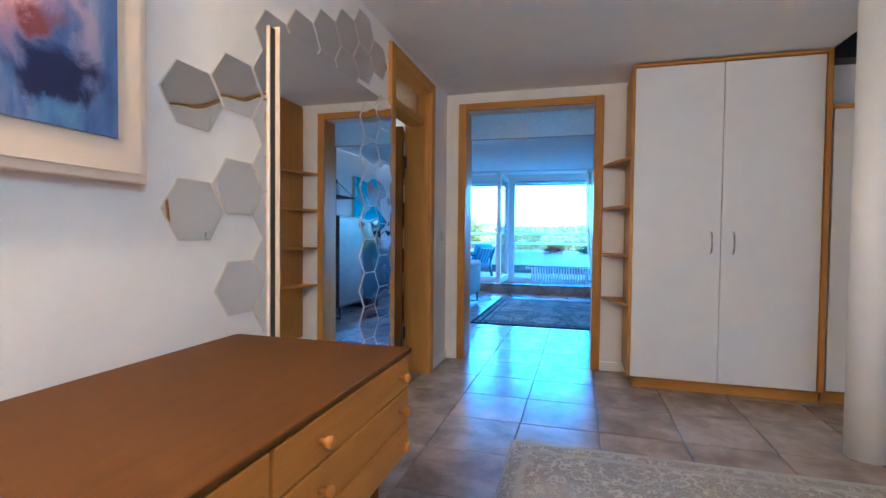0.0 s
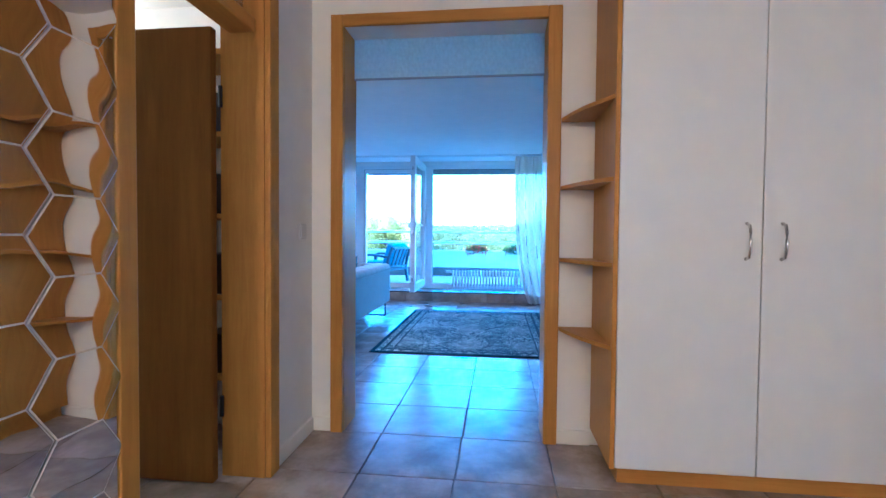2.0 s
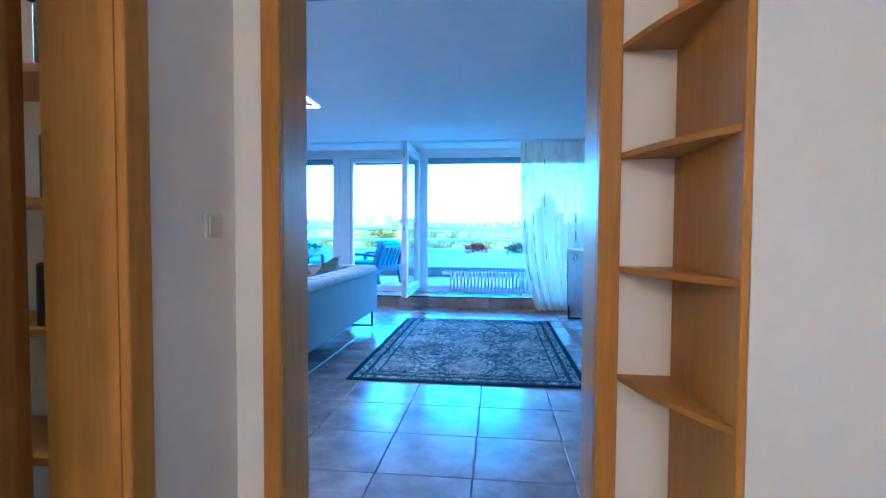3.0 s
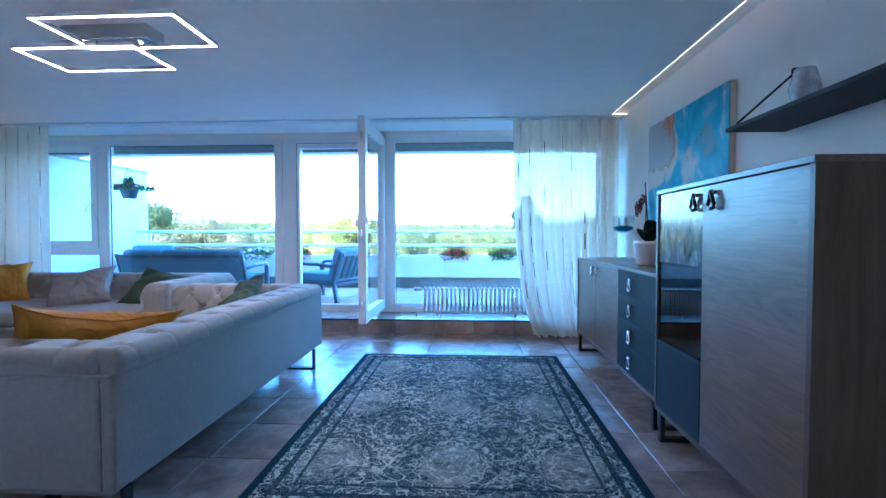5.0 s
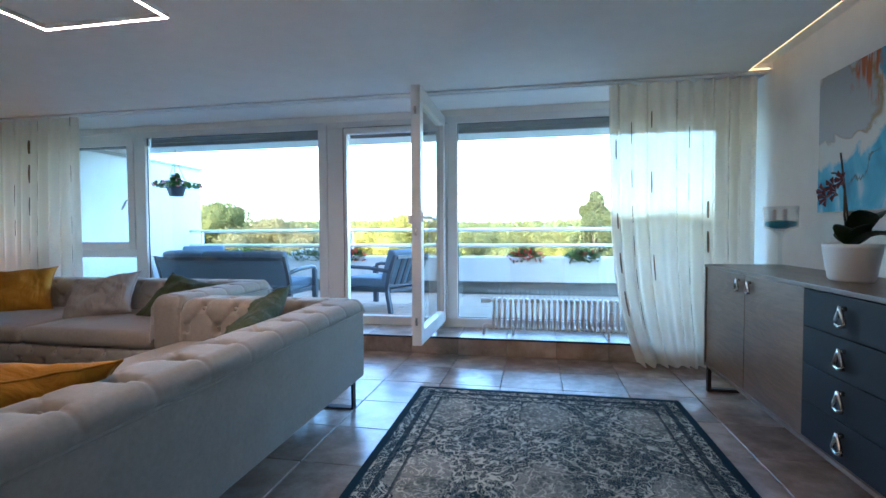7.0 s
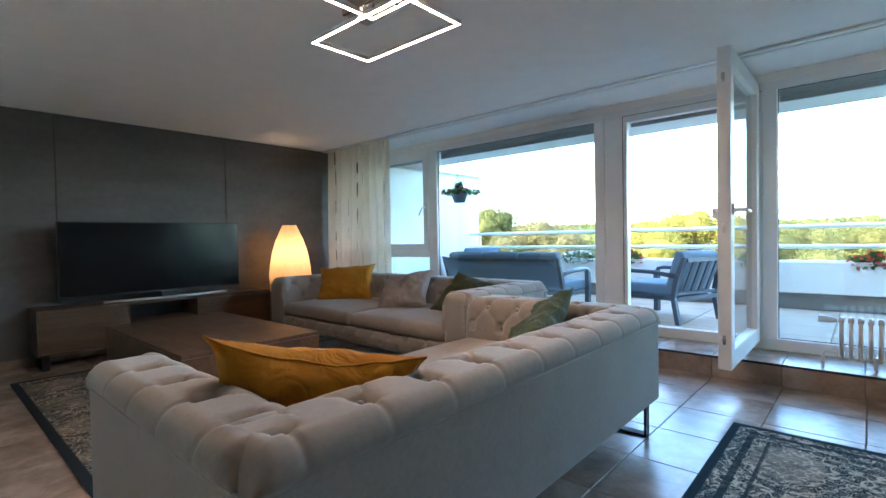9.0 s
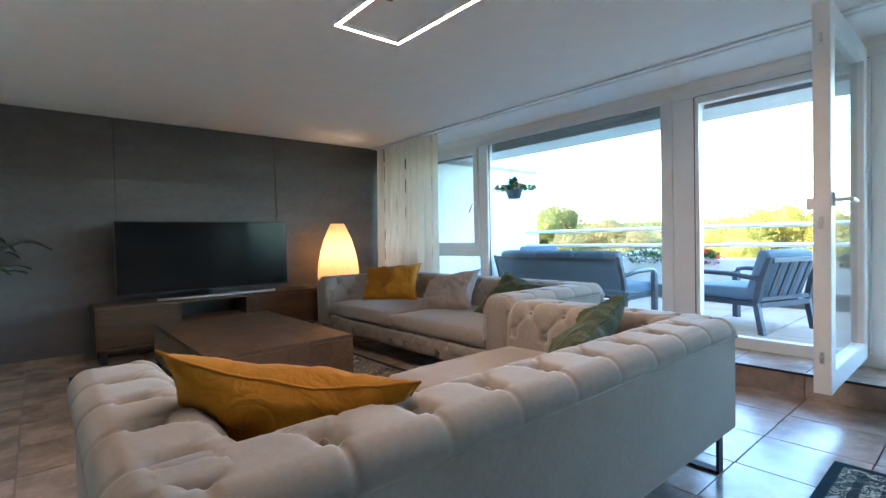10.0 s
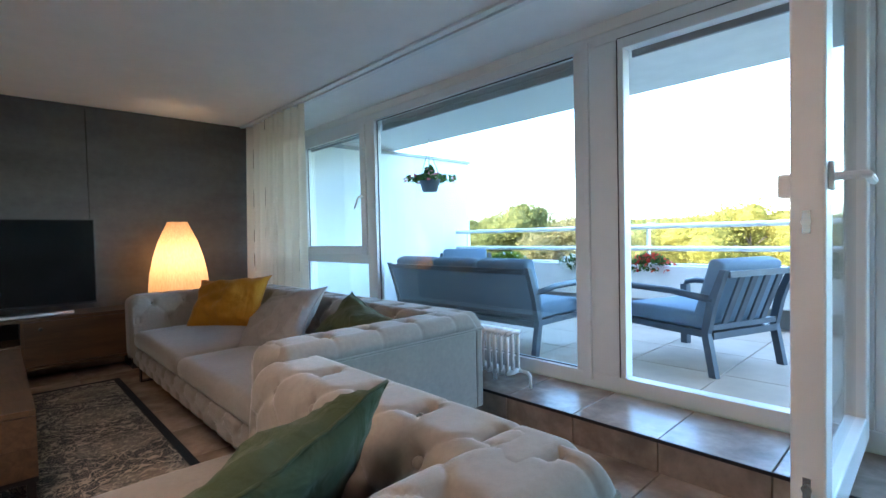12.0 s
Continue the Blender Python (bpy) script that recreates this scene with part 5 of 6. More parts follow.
# tall planter
pl = thing("potted_palm", (-5.88, 5.32, 0), "palm in a tall tapered white planter", "plant")
part("planter", lathe([(0.125, 0.0), (0.14, 0.1), (0.175, 0.70), (0.182, 0.745), (0.165, 0.745), (0.16, 0.68)], (-5.88, 5.32, 0), 32), POT_WHITE, pl, smooth=True)
part("soil", lathe([(0.16, 0.66), (0.16, 0.69)], (-5.88, 5.32, 0), 24), SOIL, pl)
rng = random.Random(4)
for k in range(26):
    a = 2 * math.pi * k / 26 + rng.uniform(-.2, .2)
    ln, rise = rng.uniform(0.36, 0.58), rng.uniform(0.15, 0.60)
    bm = bmesh.new()
    prev = None
    for i in range(9):
        t = i / 8
        r, z = ln * t, 0.70 + rise * math.sin(t * 2.0) * (1 - 0.25 * t)
        w = 0.050 * math.sin(math.pi * min(1, t * 0.93 + 0.07)) + 0.003
        c = Vector((-5.88 + r * math.cos(a), 5.32 + r * math.sin(a), z))
        sd = Vector((-math.sin(a), math.cos(a), 0)) * w
        row = [bm.verts.new(c - sd + Vector((0, 0, 0.012))), bm.verts.new(c), bm.verts.new(c + sd + Vector((0, 0, 0.012)))]
        if prev:
            for j in range(2):
                bm.faces.new((prev[j], prev[j + 1], row[j + 1], row[j]))
        prev = row
    part("leaf", bm, LEAF, pl, smooth=True)

# ceiling light of two overlapping square outlines
ll = thing("ceiling_light", (-2.45, 7.03, CEIL), "flat ceiling light of two overlapping glowing rectangles", "ceiling light")
part("housing", box(-2.70, -2.17, 6.95, 7.12, 2.245, CEIL - 0.001, bevel=0.006), CHROME, ll)
for (x0, x1, y0, y1), z in (((-3.05, -2.285, 6.995, 7.41), 2.222), ((-2.605, -1.81, 6.645, 7.075), 2.236)):
    w = 0.018
    def outline(a, b, z0, z1):
        bm = box(x0 + a, x1 - a, y0 + a, y0 + b, z0, z1)
        add_box(bm, x0 + a, x1 - a, y1 - b, y1 - a, z0, z1)
        add_box(bm, x0 + a, x0 + b, y0 + b, y1 - b, z0, z1)
        return add_box(bm, x1 - b, x1 - a, y0 + b, y1 - b, z0, z1)
    fr = part("light_frame", outline(0.0015, w - 0.0015, z, z + 0.004), LED, ll, "glowing light outline")
    part("frame_back", outline(-0.002, w + 0.002, z + 0.0045, z + 0.024), PVC, fr)
    part("frame_lip", outline(-0.002, 0.001, z - 0.001, z + 0.0044), PVC, fr)
    part("frame_lip", outline(w - 0.001, w + 0.002, z - 0.001, z + 0.0044), PVC, fr)
for x, y in ((-2.5, 7.0), (-2.4, 7.06)):
    part("spacer", tube([(x, y, 2.235), (x, y, 2.26)], 0.012), CHROME, ll)


# radiators on the step
def radiator(x0, x1, y, label):
    r = thing("radiator", ((x0 + x1) / 2, y, 0.158), label, "radiator", "ribbed radiators")
    n = int((x1 - x0) / 0.05)
    for k in range(n):
        x = x0 + 0.025 + k * 0.05
        bm = bmesh.new()
        for dy in (-0.055, 0.0, 0.055):
            tube([(x, y + dy, 0.235), (x, y + dy, 0.475)], 0.012, 8, bm)
        tube([(x, y - 0.065, 0.475), (x, y, 0.487), (x, y + 0.065, 0.475)], 0.017, 8, bm)
        tube([(x, y - 0.065, 0.235), (x, y, 0.228), (x, y + 0.065, 0.235)], 0.017, 8, bm)
        part("column", bm, RADIATOR, r, smooth=True)
    for x in (x0 + 0.2, x1 - 0.2):
        part("foot", tube([(x, y, 0.24), (x, y, 0.158)], 0.011), RADIATOR, r)
    return r


r1 = radiator(-0.83, 0.42, 9.67, "low white ribbed radiator on the tiled step")
part("valve", tube([(-0.83, 9.67, 0.47), (-0.87, 9.67, 0.475), (-0.93, 9.67, 0.475)], [0.012, 0.024, 0.022], 14), RADIATOR, r1, smooth=True)
part("pipe", tube([(-0.83, 9.67, 0.25), (-0.89, 9.67, 0.25), (-0.905, 9.67, 0.235), (-0.905, 9.67, 0.158)], 0.011), RADIATOR, r1, smooth=True)
part("heat_meter", box(0.21, 0.245, 9.585, 9.605, 0.29, 0.40, bevel=0.004), SWITCH, r1)
r2 = radiator(-4.75, -2.92, 9.67, "low white ribbed radiator behind the sofa")
part("pipe", tube([(-2.92, 9.67, 0.25), (-2.86, 9.67, 0.25), (-2.84, 9.67, 0.23), (-2.84, 9.67, 0.158)], 0.011), RADIATOR, r2, smooth=True)


# curtains
def curtain(x0, x1, y, seed, waves, label, lean):
    c = thing("curtain", ((x0 + x1) / 2, y, 0.02), label, "curtain", "sheer curtains")
    bm = bmesh.new()
    nx, nz = waves * 12, 14

    def at(u, w):
        amp = 0.060 + 0.026 * math.sin(seed + u * 9)
        sway = 0.02 * math.sin(u * 5 + seed) * (1 - w)
        x = x0 + (x1 - x0) * u + 0.012 * math.sin(u * 31 + seed) + lean * (1 - w) ** 4 * (1 - u)
        ph = 2 * math.pi * waves * u + 1.2 * math.sin(u * 7 + seed) + 0.35 * (1 - w) * math.sin(u * 13)
        return Vector((x + sway, y + amp * (0.55 + 0.45 * (1 - w)) * math.sin(ph) - 0.03 * (1 - w), 0.015 + (CEIL - 0.035) * w))
    grid = [[bm.verts.new(at(i / nx, j / nz)) for j in range(nz + 1)] for i in range(nx + 1)]
    for a, b in zip(grid, grid[1:]):
        for j in range(nz):
            bm.faces.new((a[j], b[j], b[j + 1], a[j + 1]))
    part("cloth", bm, CURTAIN, c, smooth=True)
    rng = random.Random(seed)
    for k in range(int(waves * 0.7)):
        u = (k + rng.uniform(0.2, 0.8)) / (waves * 0.7)
        w = rng.uniform(0.05, 0.2)
        while w < 0.97:
            ln = rng.uniform(0.05, 0.10)
            if rng.random() < 0.75:
                bm = bmesh.new()
                rows = []
                for i in range(5):
                    half = 0.0055 * 9 / waves * (0.5 + 0.5 * math.sin(math.pi * (i + 0.5) / 5))
                    rows.append([bm.verts.new(at(min(1, max(0, u + e * half)), min(1, w + ln * i / 4)) + Vector((0, -0.006, 0))) for e in (-1, 0, 1)])
                for p, q in zip(rows, rows[1:]):
                    for i in range(2):
                        bm.faces.new((p[i], p[i + 1], q[i + 1], q[i]))
                part("stitched_dash", bm, EMBROIDERY, c)
            w += ln + rng.uniform(0.03, 0.10)
    for k in range(waves):
        x = x0 + (x1 - x0) * (k + 0.5) / waves
        part("glider", box(x - 0.006, x + 0.006, y - 0.006, y + 0.006, CEIL - 0.03, CEIL - 0.018), PVC, c)
    return c


curtain(0.16, 1.27, 9.37, 1.0, 11, "sheer cream curtain with brown stitched dashes beside the sideboard", 0.22)
curtain(-6.33, -5.06, 9.37, 2.0, 10, "sheer cream curtain with brown stitched dashes in the corner", 0.04)


# leather loop pulls
def pull(x, y, z, parent, s=1.0, strap=LEATHER):
    """A round stud with a flat leather loop hanging from it."""
    b = tube([(x, y, z + 0.012 * s), (x - 0.020 * s, y, z + 0.012 * s)], 0.0085 * s, 12)
    p = part("loop_pull", b, CHROME, parent, "steel stud with leather loop", smooth=True)
    w = [(0.0, 0.020, 0.011), (0.004, 0.004, 0.011), (0.014, -0.016, 0.006), (0.024, -0.034, 0.006), (0.022, -0.044, 0.006), (0.0, -0.050, 0.006)]
    loop = [(x - 0.017 * s, y + a * s, z + h * s) for a, h, _ in w] + [(x - 0.017 * s, y - a * s, z + h * s) for a, h, _ in w[-2::-1]]
    part("strap", tube(loop, 0.0072 * s, 8), strap, p, smooth=True)


def sled(parent, x0, x1, y, z):
    bm = box(x0, x1, y, y + 0.035, 0.0, 0.022)
    add_box(bm, x0, x0 + 0.022, y, y + 0.035, 0.022, z)
    add_box(bm, x1 - 0.022, x1, y, y + 0.035, 0.022, z)
    part("leg", bm, DARK_METAL, parent)


# sideboard
SX = 0.735
sb = thing("sideboard", (1.0, 7.9, 0), "smoked oak sideboard with anthracite drawers on sled legs", "sideboard")
SY0, SY1, SZ0, SZ1 = 6.90, 8.84, 0.175, 0.885
part("top", box(SX - 0.003, 1.22, SY0, SY1, SZ1 - 0.02, SZ1, bevel=0.002), OAK_GREY_Y, sb)
part("bottom", box(SX, 1.22, SY0, SY1, SZ0, SZ0 + 0.02, bevel=0.002), OAK_GREY_Y, sb)
part("side_panel", box(SX, 1.22, SY0, SY0 + 0.02, SZ0 + 0.02, SZ1 - 0.02), OAK_GREY_Y, sb)
part("side_panel", box(SX, 1.22, SY1 - 0.02, SY1, SZ0 + 0.02, SZ1 - 0.02), OAK_GREY_Y, sb)
part("carcass", box(SX + 0.03, 1.21, SY0 + 0.02, SY1 - 0.02, SZ0 + 0.02, SZ1 - 0.02), BLACK, sb)
for y0, y1, hy in ((7.612, 8.212, 8.145), (8.216, 8.818, 8.29)):
    dd = part("door", box(SX + 0.006, SX + 0.024, y0, y1, SZ0 + 0.023, SZ1 - 0.023, bevel=0.002), OAK_GREY_Y, sb)
    pull(SX + 0.006, hy, 0.815, dd, 1.0, CHROME)
dz = (SZ1 - SZ0 - 0.046) / 4
for k in range(4):
    z0 = SZ0 + 0.023 + k * dz
    dd = part("drawer", box(SX + 0.004, SX + 0.024, SY0 + 0.023, 7.608, z0 + 0.003, z0 + dz - 0.003, bevel=0.002), NAVY, sb)
    pull(SX + 0.004, 7.32, z0 + dz * 0.62, dd, 1.15, CHROME)
sled(sb, SX + 0.01, 1.2, SY0 + 0.06, SZ0)
sled(sb, SX + 0.01, 1.2, SY1 - 0.06, SZ0)

# highboard with a glazed niche
hb = thing("highboard", (1.0, 6.3, 0), "tall smoked oak highboard with glazed niche", "highboard")
HX, HY0, HY1, HZ0, HZ1 = 0.715, 5.70, 6.875, 0.16, 1.335
part("top", box(HX - 0.003, 1.24, HY0, HY1, HZ1 - 0.022, HZ1, bevel=0.002), OAK_GREY_Y, hb)
part("bottom", box(HX, 1.24, HY0, HY1, HZ0, HZ0 + 0.022, bevel=0.002), DARK_OAK_Y, hb)
part("side_panel", box(HX, 1.24, HY0, HY0 + 0.022, HZ0 + 0.022, HZ1 - 0.022), DARK_OAK, hb)
part("side_panel", box(HX, 1.24, HY1 - 0.022, HY1, HZ0 + 0.022, HZ1 - 0.022), DARK_OAK, hb)
part("back", box(1.22, 1.24, HY0 + 0.022, HY1 - 0.022, HZ0 + 0.022, HZ1 - 0.022), BLACK, hb)
part("divider", box(HX + 0.03, 1.22, 6.37, 6.385, HZ0 + 0.022, HZ1 - 0.022), DARK_OAK, hb)
for z in (0.54, 0.93):
    part("shelf_board", box(HX + 0.04, 1.22, 6.387, HY1 - 0.023, z - 0.018, z), DARK_OAK_Y, hb)
big = part("door", box(HX + 0.004, HX + 0.024, HY0 + 0.004, 6.374, HZ0 + 0.004, HZ1 - 0.026, bevel=0.002), OAK_GREY_Y, hb)
pull(HX + 0.004, 6.27, 1.262, big, 1.1)
gd = part("glass_door", box(HX + 0.010, HX + 0.016, 6.382, HY1 - 0.024, 0.545, 0.955), SMOKED, hb, "smoked glass door")
flap = part("flap", box(HX + 0.008, HX + 0.018, 6.380, HY1 - 0.023, 0.958, HZ1 - 0.026, bevel=0.001), MARBLE, hb, "grey marbled glass flap")
gd.visible_shadow = False
pull(HX + 0.010, 6.44, 1.262, flap, 1.1)
part("door", box(HX + 0.004, HX + 0.024, 6.380, HY1 - 0.022, HZ0 + 0.024, 0.538, bevel=0.002), NAVY, hb)
sled(hb, HX + 0.01, 1.2, HY1 - 0.07, HZ0)
sled(hb, HX + 0.01, 1.2, HY0 + 0.06, HZ0)

# painting on canvas
pa = thing("painting", (1.31, 7.97, 1.225), "abstract poured painting in blue, white and rust", "painting")
part("canvas", box(1.286, 1.291, 7.265, 8.575, 1.225, 2.04), PICTURE_BLUE, pa, "blue, white and rust poured paint")
for y0, y1, z0, z1 in ((7.266, 7.295, 1.226, 2.039), (8.545, 8.574, 1.226, 2.039), (7.295, 8.545, 1.226, 1.255), (7.295, 8.545, 2.01, 2.039)):
    part("stretcher", box(1.291, 1.329, y0, y1, z0, z1), MOUNT, pa, "pale wooden stretcher edge")
# wall shelf
ws = thing("wall_shelf", (1.16, 5.9, 1.63), "black wall shelf held by thin steel brackets", "wall shelf")
part("shelf_board", box(1.03, 1.328, 5.0, 6.81, 1.628, 1.648, bevel=0.003), DARK_METAL, ws)
for y in (5.25, 6.73):
    part("bracket", box(1.305, 1.329, y - 0.012, y + 0.012, 1.648, 1.925, bevel=0.004), DARK_METAL, ws)
    part("stay", tube([(1.315, y, 1.90), (1.045, y, 1.655)], 0.0055), DARK_METAL, ws)
solid("glazed_vase", lathe([(0.035, 0.0), (0.05, 0.03), (0.06, 0.09), (0.045, 0.15), (0.04, 0.17), (0.037, 0.17), (0.042, 0.15), (0.056, 0.09), (0.046, 0.03), (0.03, 0.006)], (1.16, 6.42, 1.648), 24), VASE_GLAZE, "small blue and white glazed vase on the wall shelf", "vase", smooth=True, base=(1.16, 6.42, 1.648))

# orchid
ox, oy, oz = 0.985, 7.72, 0.885
orch = thing("orchid", (ox, oy, oz), "dark red orchid in a white oval pot", "orchid")
part("pot", lathe([(0.095, 0.0), (0.105, 0.01), (0.132, 0.15), (0.135, 0.17), (0.125, 0.17), (0.12, 0.14)], (ox, oy, oz), 32, squash=(0.75, 1.05)), POT_WHITE, orch, smooth=True)
part("soil", lathe([(0.12, 0.13), (0.12, 0.15)], (ox, oy, oz), 24, squash=(0.75, 1.05)), SOIL, orch)
st = [(ox, oy + 0.02, oz + 0.15), (ox - 0.01, oy + 0.04, oz + 0.30), (ox, oy + 0.06, oz + 0.42), (ox, oy + 0.10, oz + 0.50), (ox, oy + 0.16, oz + 0.51)]
part("stem", tube(st, 0.005), STEM, orch)
part("stick", tube([(ox + 0.01, oy + 0.02, oz + 0.14), (ox + 0.01, oy + 0.115, oz + 0.60)], 0.004), STEM, orch)
for a, ln, rise in ((-85, 0.16, 0.15), (-120, 0.15, 0.09), (-50, 0.14, 0.06), (60, 0.10, 0.05)):
    bm = bmesh.new()
    d = Vector((math.cos(radians(a)), math.sin(radians(a)), 0))
    sdv = Vector((-d.y, d.x, 0))
    prev = None
    for i in range(8):
        t = i / 7
        c = Vector((ox, oy, oz + 0.15)) + d * ln * t + Vector((0, 0, rise * math.sin(t * 2.1)))
        w = 0.068 * math.sin(math.pi * (0.10 + 0.86 * t)) ** 0.7
        row = [bm.verts.new(c - sdv * w + Vector((0, 0, 0.02))), bm.verts.new(c), bm.verts.new(c + sdv * w + Vector((0, 0, 0.02)))]
        if prev:
            for j in range(2):
                bm.faces.new((prev[j], prev[j + 1], row[j + 1], row[j]))
        prev = row
    part("leaf", bm, LEAF, orch, smooth=True)
rng = random.Random(9)
for k in range(5):
    bm = bmesh.new()
    c = Vector((ox - 0.01 * (k % 2), oy + 0.07 + 0.036 * k, oz + 0.47 - 0.045 * (k % 2) - 0.012 * k))
    for j in range(5):
        a = 2 * math.pi * j / 5 + k
        p = [c, c + Vector((-0.02, 0.03 * math.cos(a - .5), 0.03 * math.sin(a - .5))), c + Vector((-0.015, 0.05 * math.cos(a), 0.05 * math.sin(a))), c + Vector((-0.02, 0.03 * math.cos(a + .5), 0.03 * math.sin(a + .5)))]
        bm.faces.new([bm.verts.new(q) for q in p])
    part("blossom", bm, PETAL, orch)

# glass goblet with candles
gb = thing("candle_goblet", (1.05, 8.50, 0.885), "stemmed glass bowl with blue pebbles and candles", "candle holder")
gc = (1.05, 8.50, 0.885)
part("goblet", lathe([(0.075, 0.0), (0.07, 0.006), (0.012, 0.016), (0.009, 0.15), (0.012, 0.20), (0.05, 0.235), (0.088, 0.25), (0.092, 0.38), (0.089, 0.38), (0.085, 0.255), (0.01, 0.225)], gc, 28), CLEAR, gb, smooth=True)
part("pebbles", lathe([(0.03, 0.242), (0.078, 0.258), (0.08, 0.285), (0.03, 0.295)], gc, 20), BLUE_STONE, gb)
for a in (0.5, 2.6, 4.7):
    part("candle", tube([(gc[0] + 0.035 * math.cos(a), gc[1] + 0.035 * math.sin(a), gc[2] + 0.285), (gc[0] + 0.035 * math.cos(a), gc[1] + 0.035 * math.sin(a), gc[2] + 0.36)], 0.011, 10), POT_WHITE, gb)


# ---- terrace furniture ----
def lounge(name, label, category, width, seat_d, m, seats=1):
    """Outdoor seat: x runs across, it faces +y, its base centre at the origin."""
    root = thing(name, (0, 0, 0), label, category, "terrace seats")
    hw = width / 2
    for sx in (-1, 1):
        x = sx * (hw - 0.025)
        bm = box(x - 0.025, x + 0.025, seat_d / 2 - 0.09, seat_d / 2 - 0.03, 0.0, 0.50)
        part("front_leg", bm, OUT_FRAME, root)
        r = -seat_d / 2
        part("rear_leg", prism([(r - 0.045, 0.0), (r + 0.005, 0.0), (r + 0.06, 0.28), (r + 0.02, 0.48), (r - 0.075, 0.70), (r - 0.115, 0.70), (r - 0.03, 0.46), (r + 0.01, 0.28)], x - 0.02, x + 0.02, "x"), OUT_FRAME, root)
        part("armrest", tube([(x, -seat_d / 2 - 0.02, 0.50), (x, -0.1, 0.535), (x, seat_d / 2 - 0.16, 0.54), (x, seat_d / 2 - 0.08, 0.525), (x, seat_d / 2 - 0.06, 0.47)], 0.024, 8), OUT_FRAME, root, smooth=True)
    part("seat_frame", box(-hw + 0.05, hw - 0.05, -seat_d / 2, seat_d / 2 - 0.06, 0.24, 0.285), OUT_FRAME, root)
    part("top_rail", box(-hw + 0.05, hw - 0.05, -seat_d / 2 - 0.115, -seat_d / 2 - 0.085, 0.65, 0.69), OUT_FRAME, root)
    part("bottom_rail", box(-hw + 0.05, hw - 0.05, -seat_d / 2 + 0.005, -seat_d / 2 + 0.035, 0.30, 0.335), OUT_FRAME, root)
    n = 4
    if seats > 1:
        pn = box(-hw + 0.05, hw - 0.05, -0.008, 0.008, -0.18, 0.19, bevel=0.004)
        bmesh.ops.transform(pn, matrix=Matrix.Translation((0, -seat_d / 2 - 0.035, 0.50)) @ Matrix.Rotation(radians(18), 4, "X"), verts=pn.verts)
        part("back_panel", pn, OUT_BLUE, root)
        n = 0
    for k in range(n):
        x = -hw + 0.05 + (width - 0.1) * (k + 1) / (n + 1)
        part("back_slat", prism([(-seat_d / 2 + 0.012, 0.335), (-seat_d / 2 + 0.027, 0.335), (-seat_d / 2 - 0.092, 0.65), (-seat_d / 2 - 0.107, 0.65)], x - 0.026, x + 0.026, "x"), OUT_FRAME, root)
    cw = (width - 0.12) / seats
    for k in range(seats):
        x0 = -hw + 0.06 + k * cw
        part("seat_cushion", box(x0 + 0.004, x0 + cw - 0.004, -seat_d / 2 + 0.06, seat_d / 2 - 0.04, 0.286, 0.405, bevel=0.03, seg=3), OUT_BLUE, root, smooth=True)
        bk = box(x0 + 0.004, x0 + cw - 0.004, -0.06, 0.06, -0.22, 0.25, bevel=0.035, seg=3)
        bmesh.ops.transform(bk, matrix=Matrix.Translation((0, -seat_d / 2 + 0.07, 0.515)) @ Matrix.Rotation(radians(18), 4, "X"), verts=bk.verts)
        part("back_cushion", bk, OUT_BLUE, root, smooth=True)
    root.matrix_basis = m
    return root


lounge("garden_sofa", "slate blue garden sofa with aluminium frame", "garden sofa", 1.72, 0.72, pose(-4.05, 10.62, 0.148), 3)
lounge("garden_chair", "slate blue garden armchair with slatted back", "garden chair", 0.74, 0.82, pose(-2.40, 11.12, 0.148, 0, 0, 70), 1)
lounge("garden_chair", "slate blue garden armchair at the terrace end", "garden chair", 0.74, 0.70, pose(-5.55, 11.9, 0.148, 0, 0, -140), 1)


def flower_mound(bm_leaf, bm_flower, centre, rx, ry, rz, n, seed, petal=0.03, leaf=0.032, share=0.45):
    rng = random.Random(seed)
    for k in range(n):
        a, b, r = rng.uniform(0, 2 * math.pi), rng.uniform(-0.4, 1.4), rng.uniform(0.5, 1.0)
        p = Vector(centre) + Vector((rx * r * math.cos(a) * math.cos(b), ry * r * math.sin(a) * math.cos(b), rz * r * math.sin(b)))
        fl = rng.random() < share and r > 0.75
        s = petal if fl else leaf
        ax = Vector((rng.uniform(-1, 1), rng.uniform(-1, 1), rng.uniform(-1, 1))).normalized()
        q = Matrix.Rotation(rng.uniform(0, 6), 3, ax)
        bm = bm_flower if fl else bm_leaf
        bm.faces.new([bm.verts.new(p + q @ Vector(c) * s) for c in ((-1, 0, 0), (-0.2, -0.6, 0.1), (1, 0, 0), (-0.2, 0.6, 0.1))])


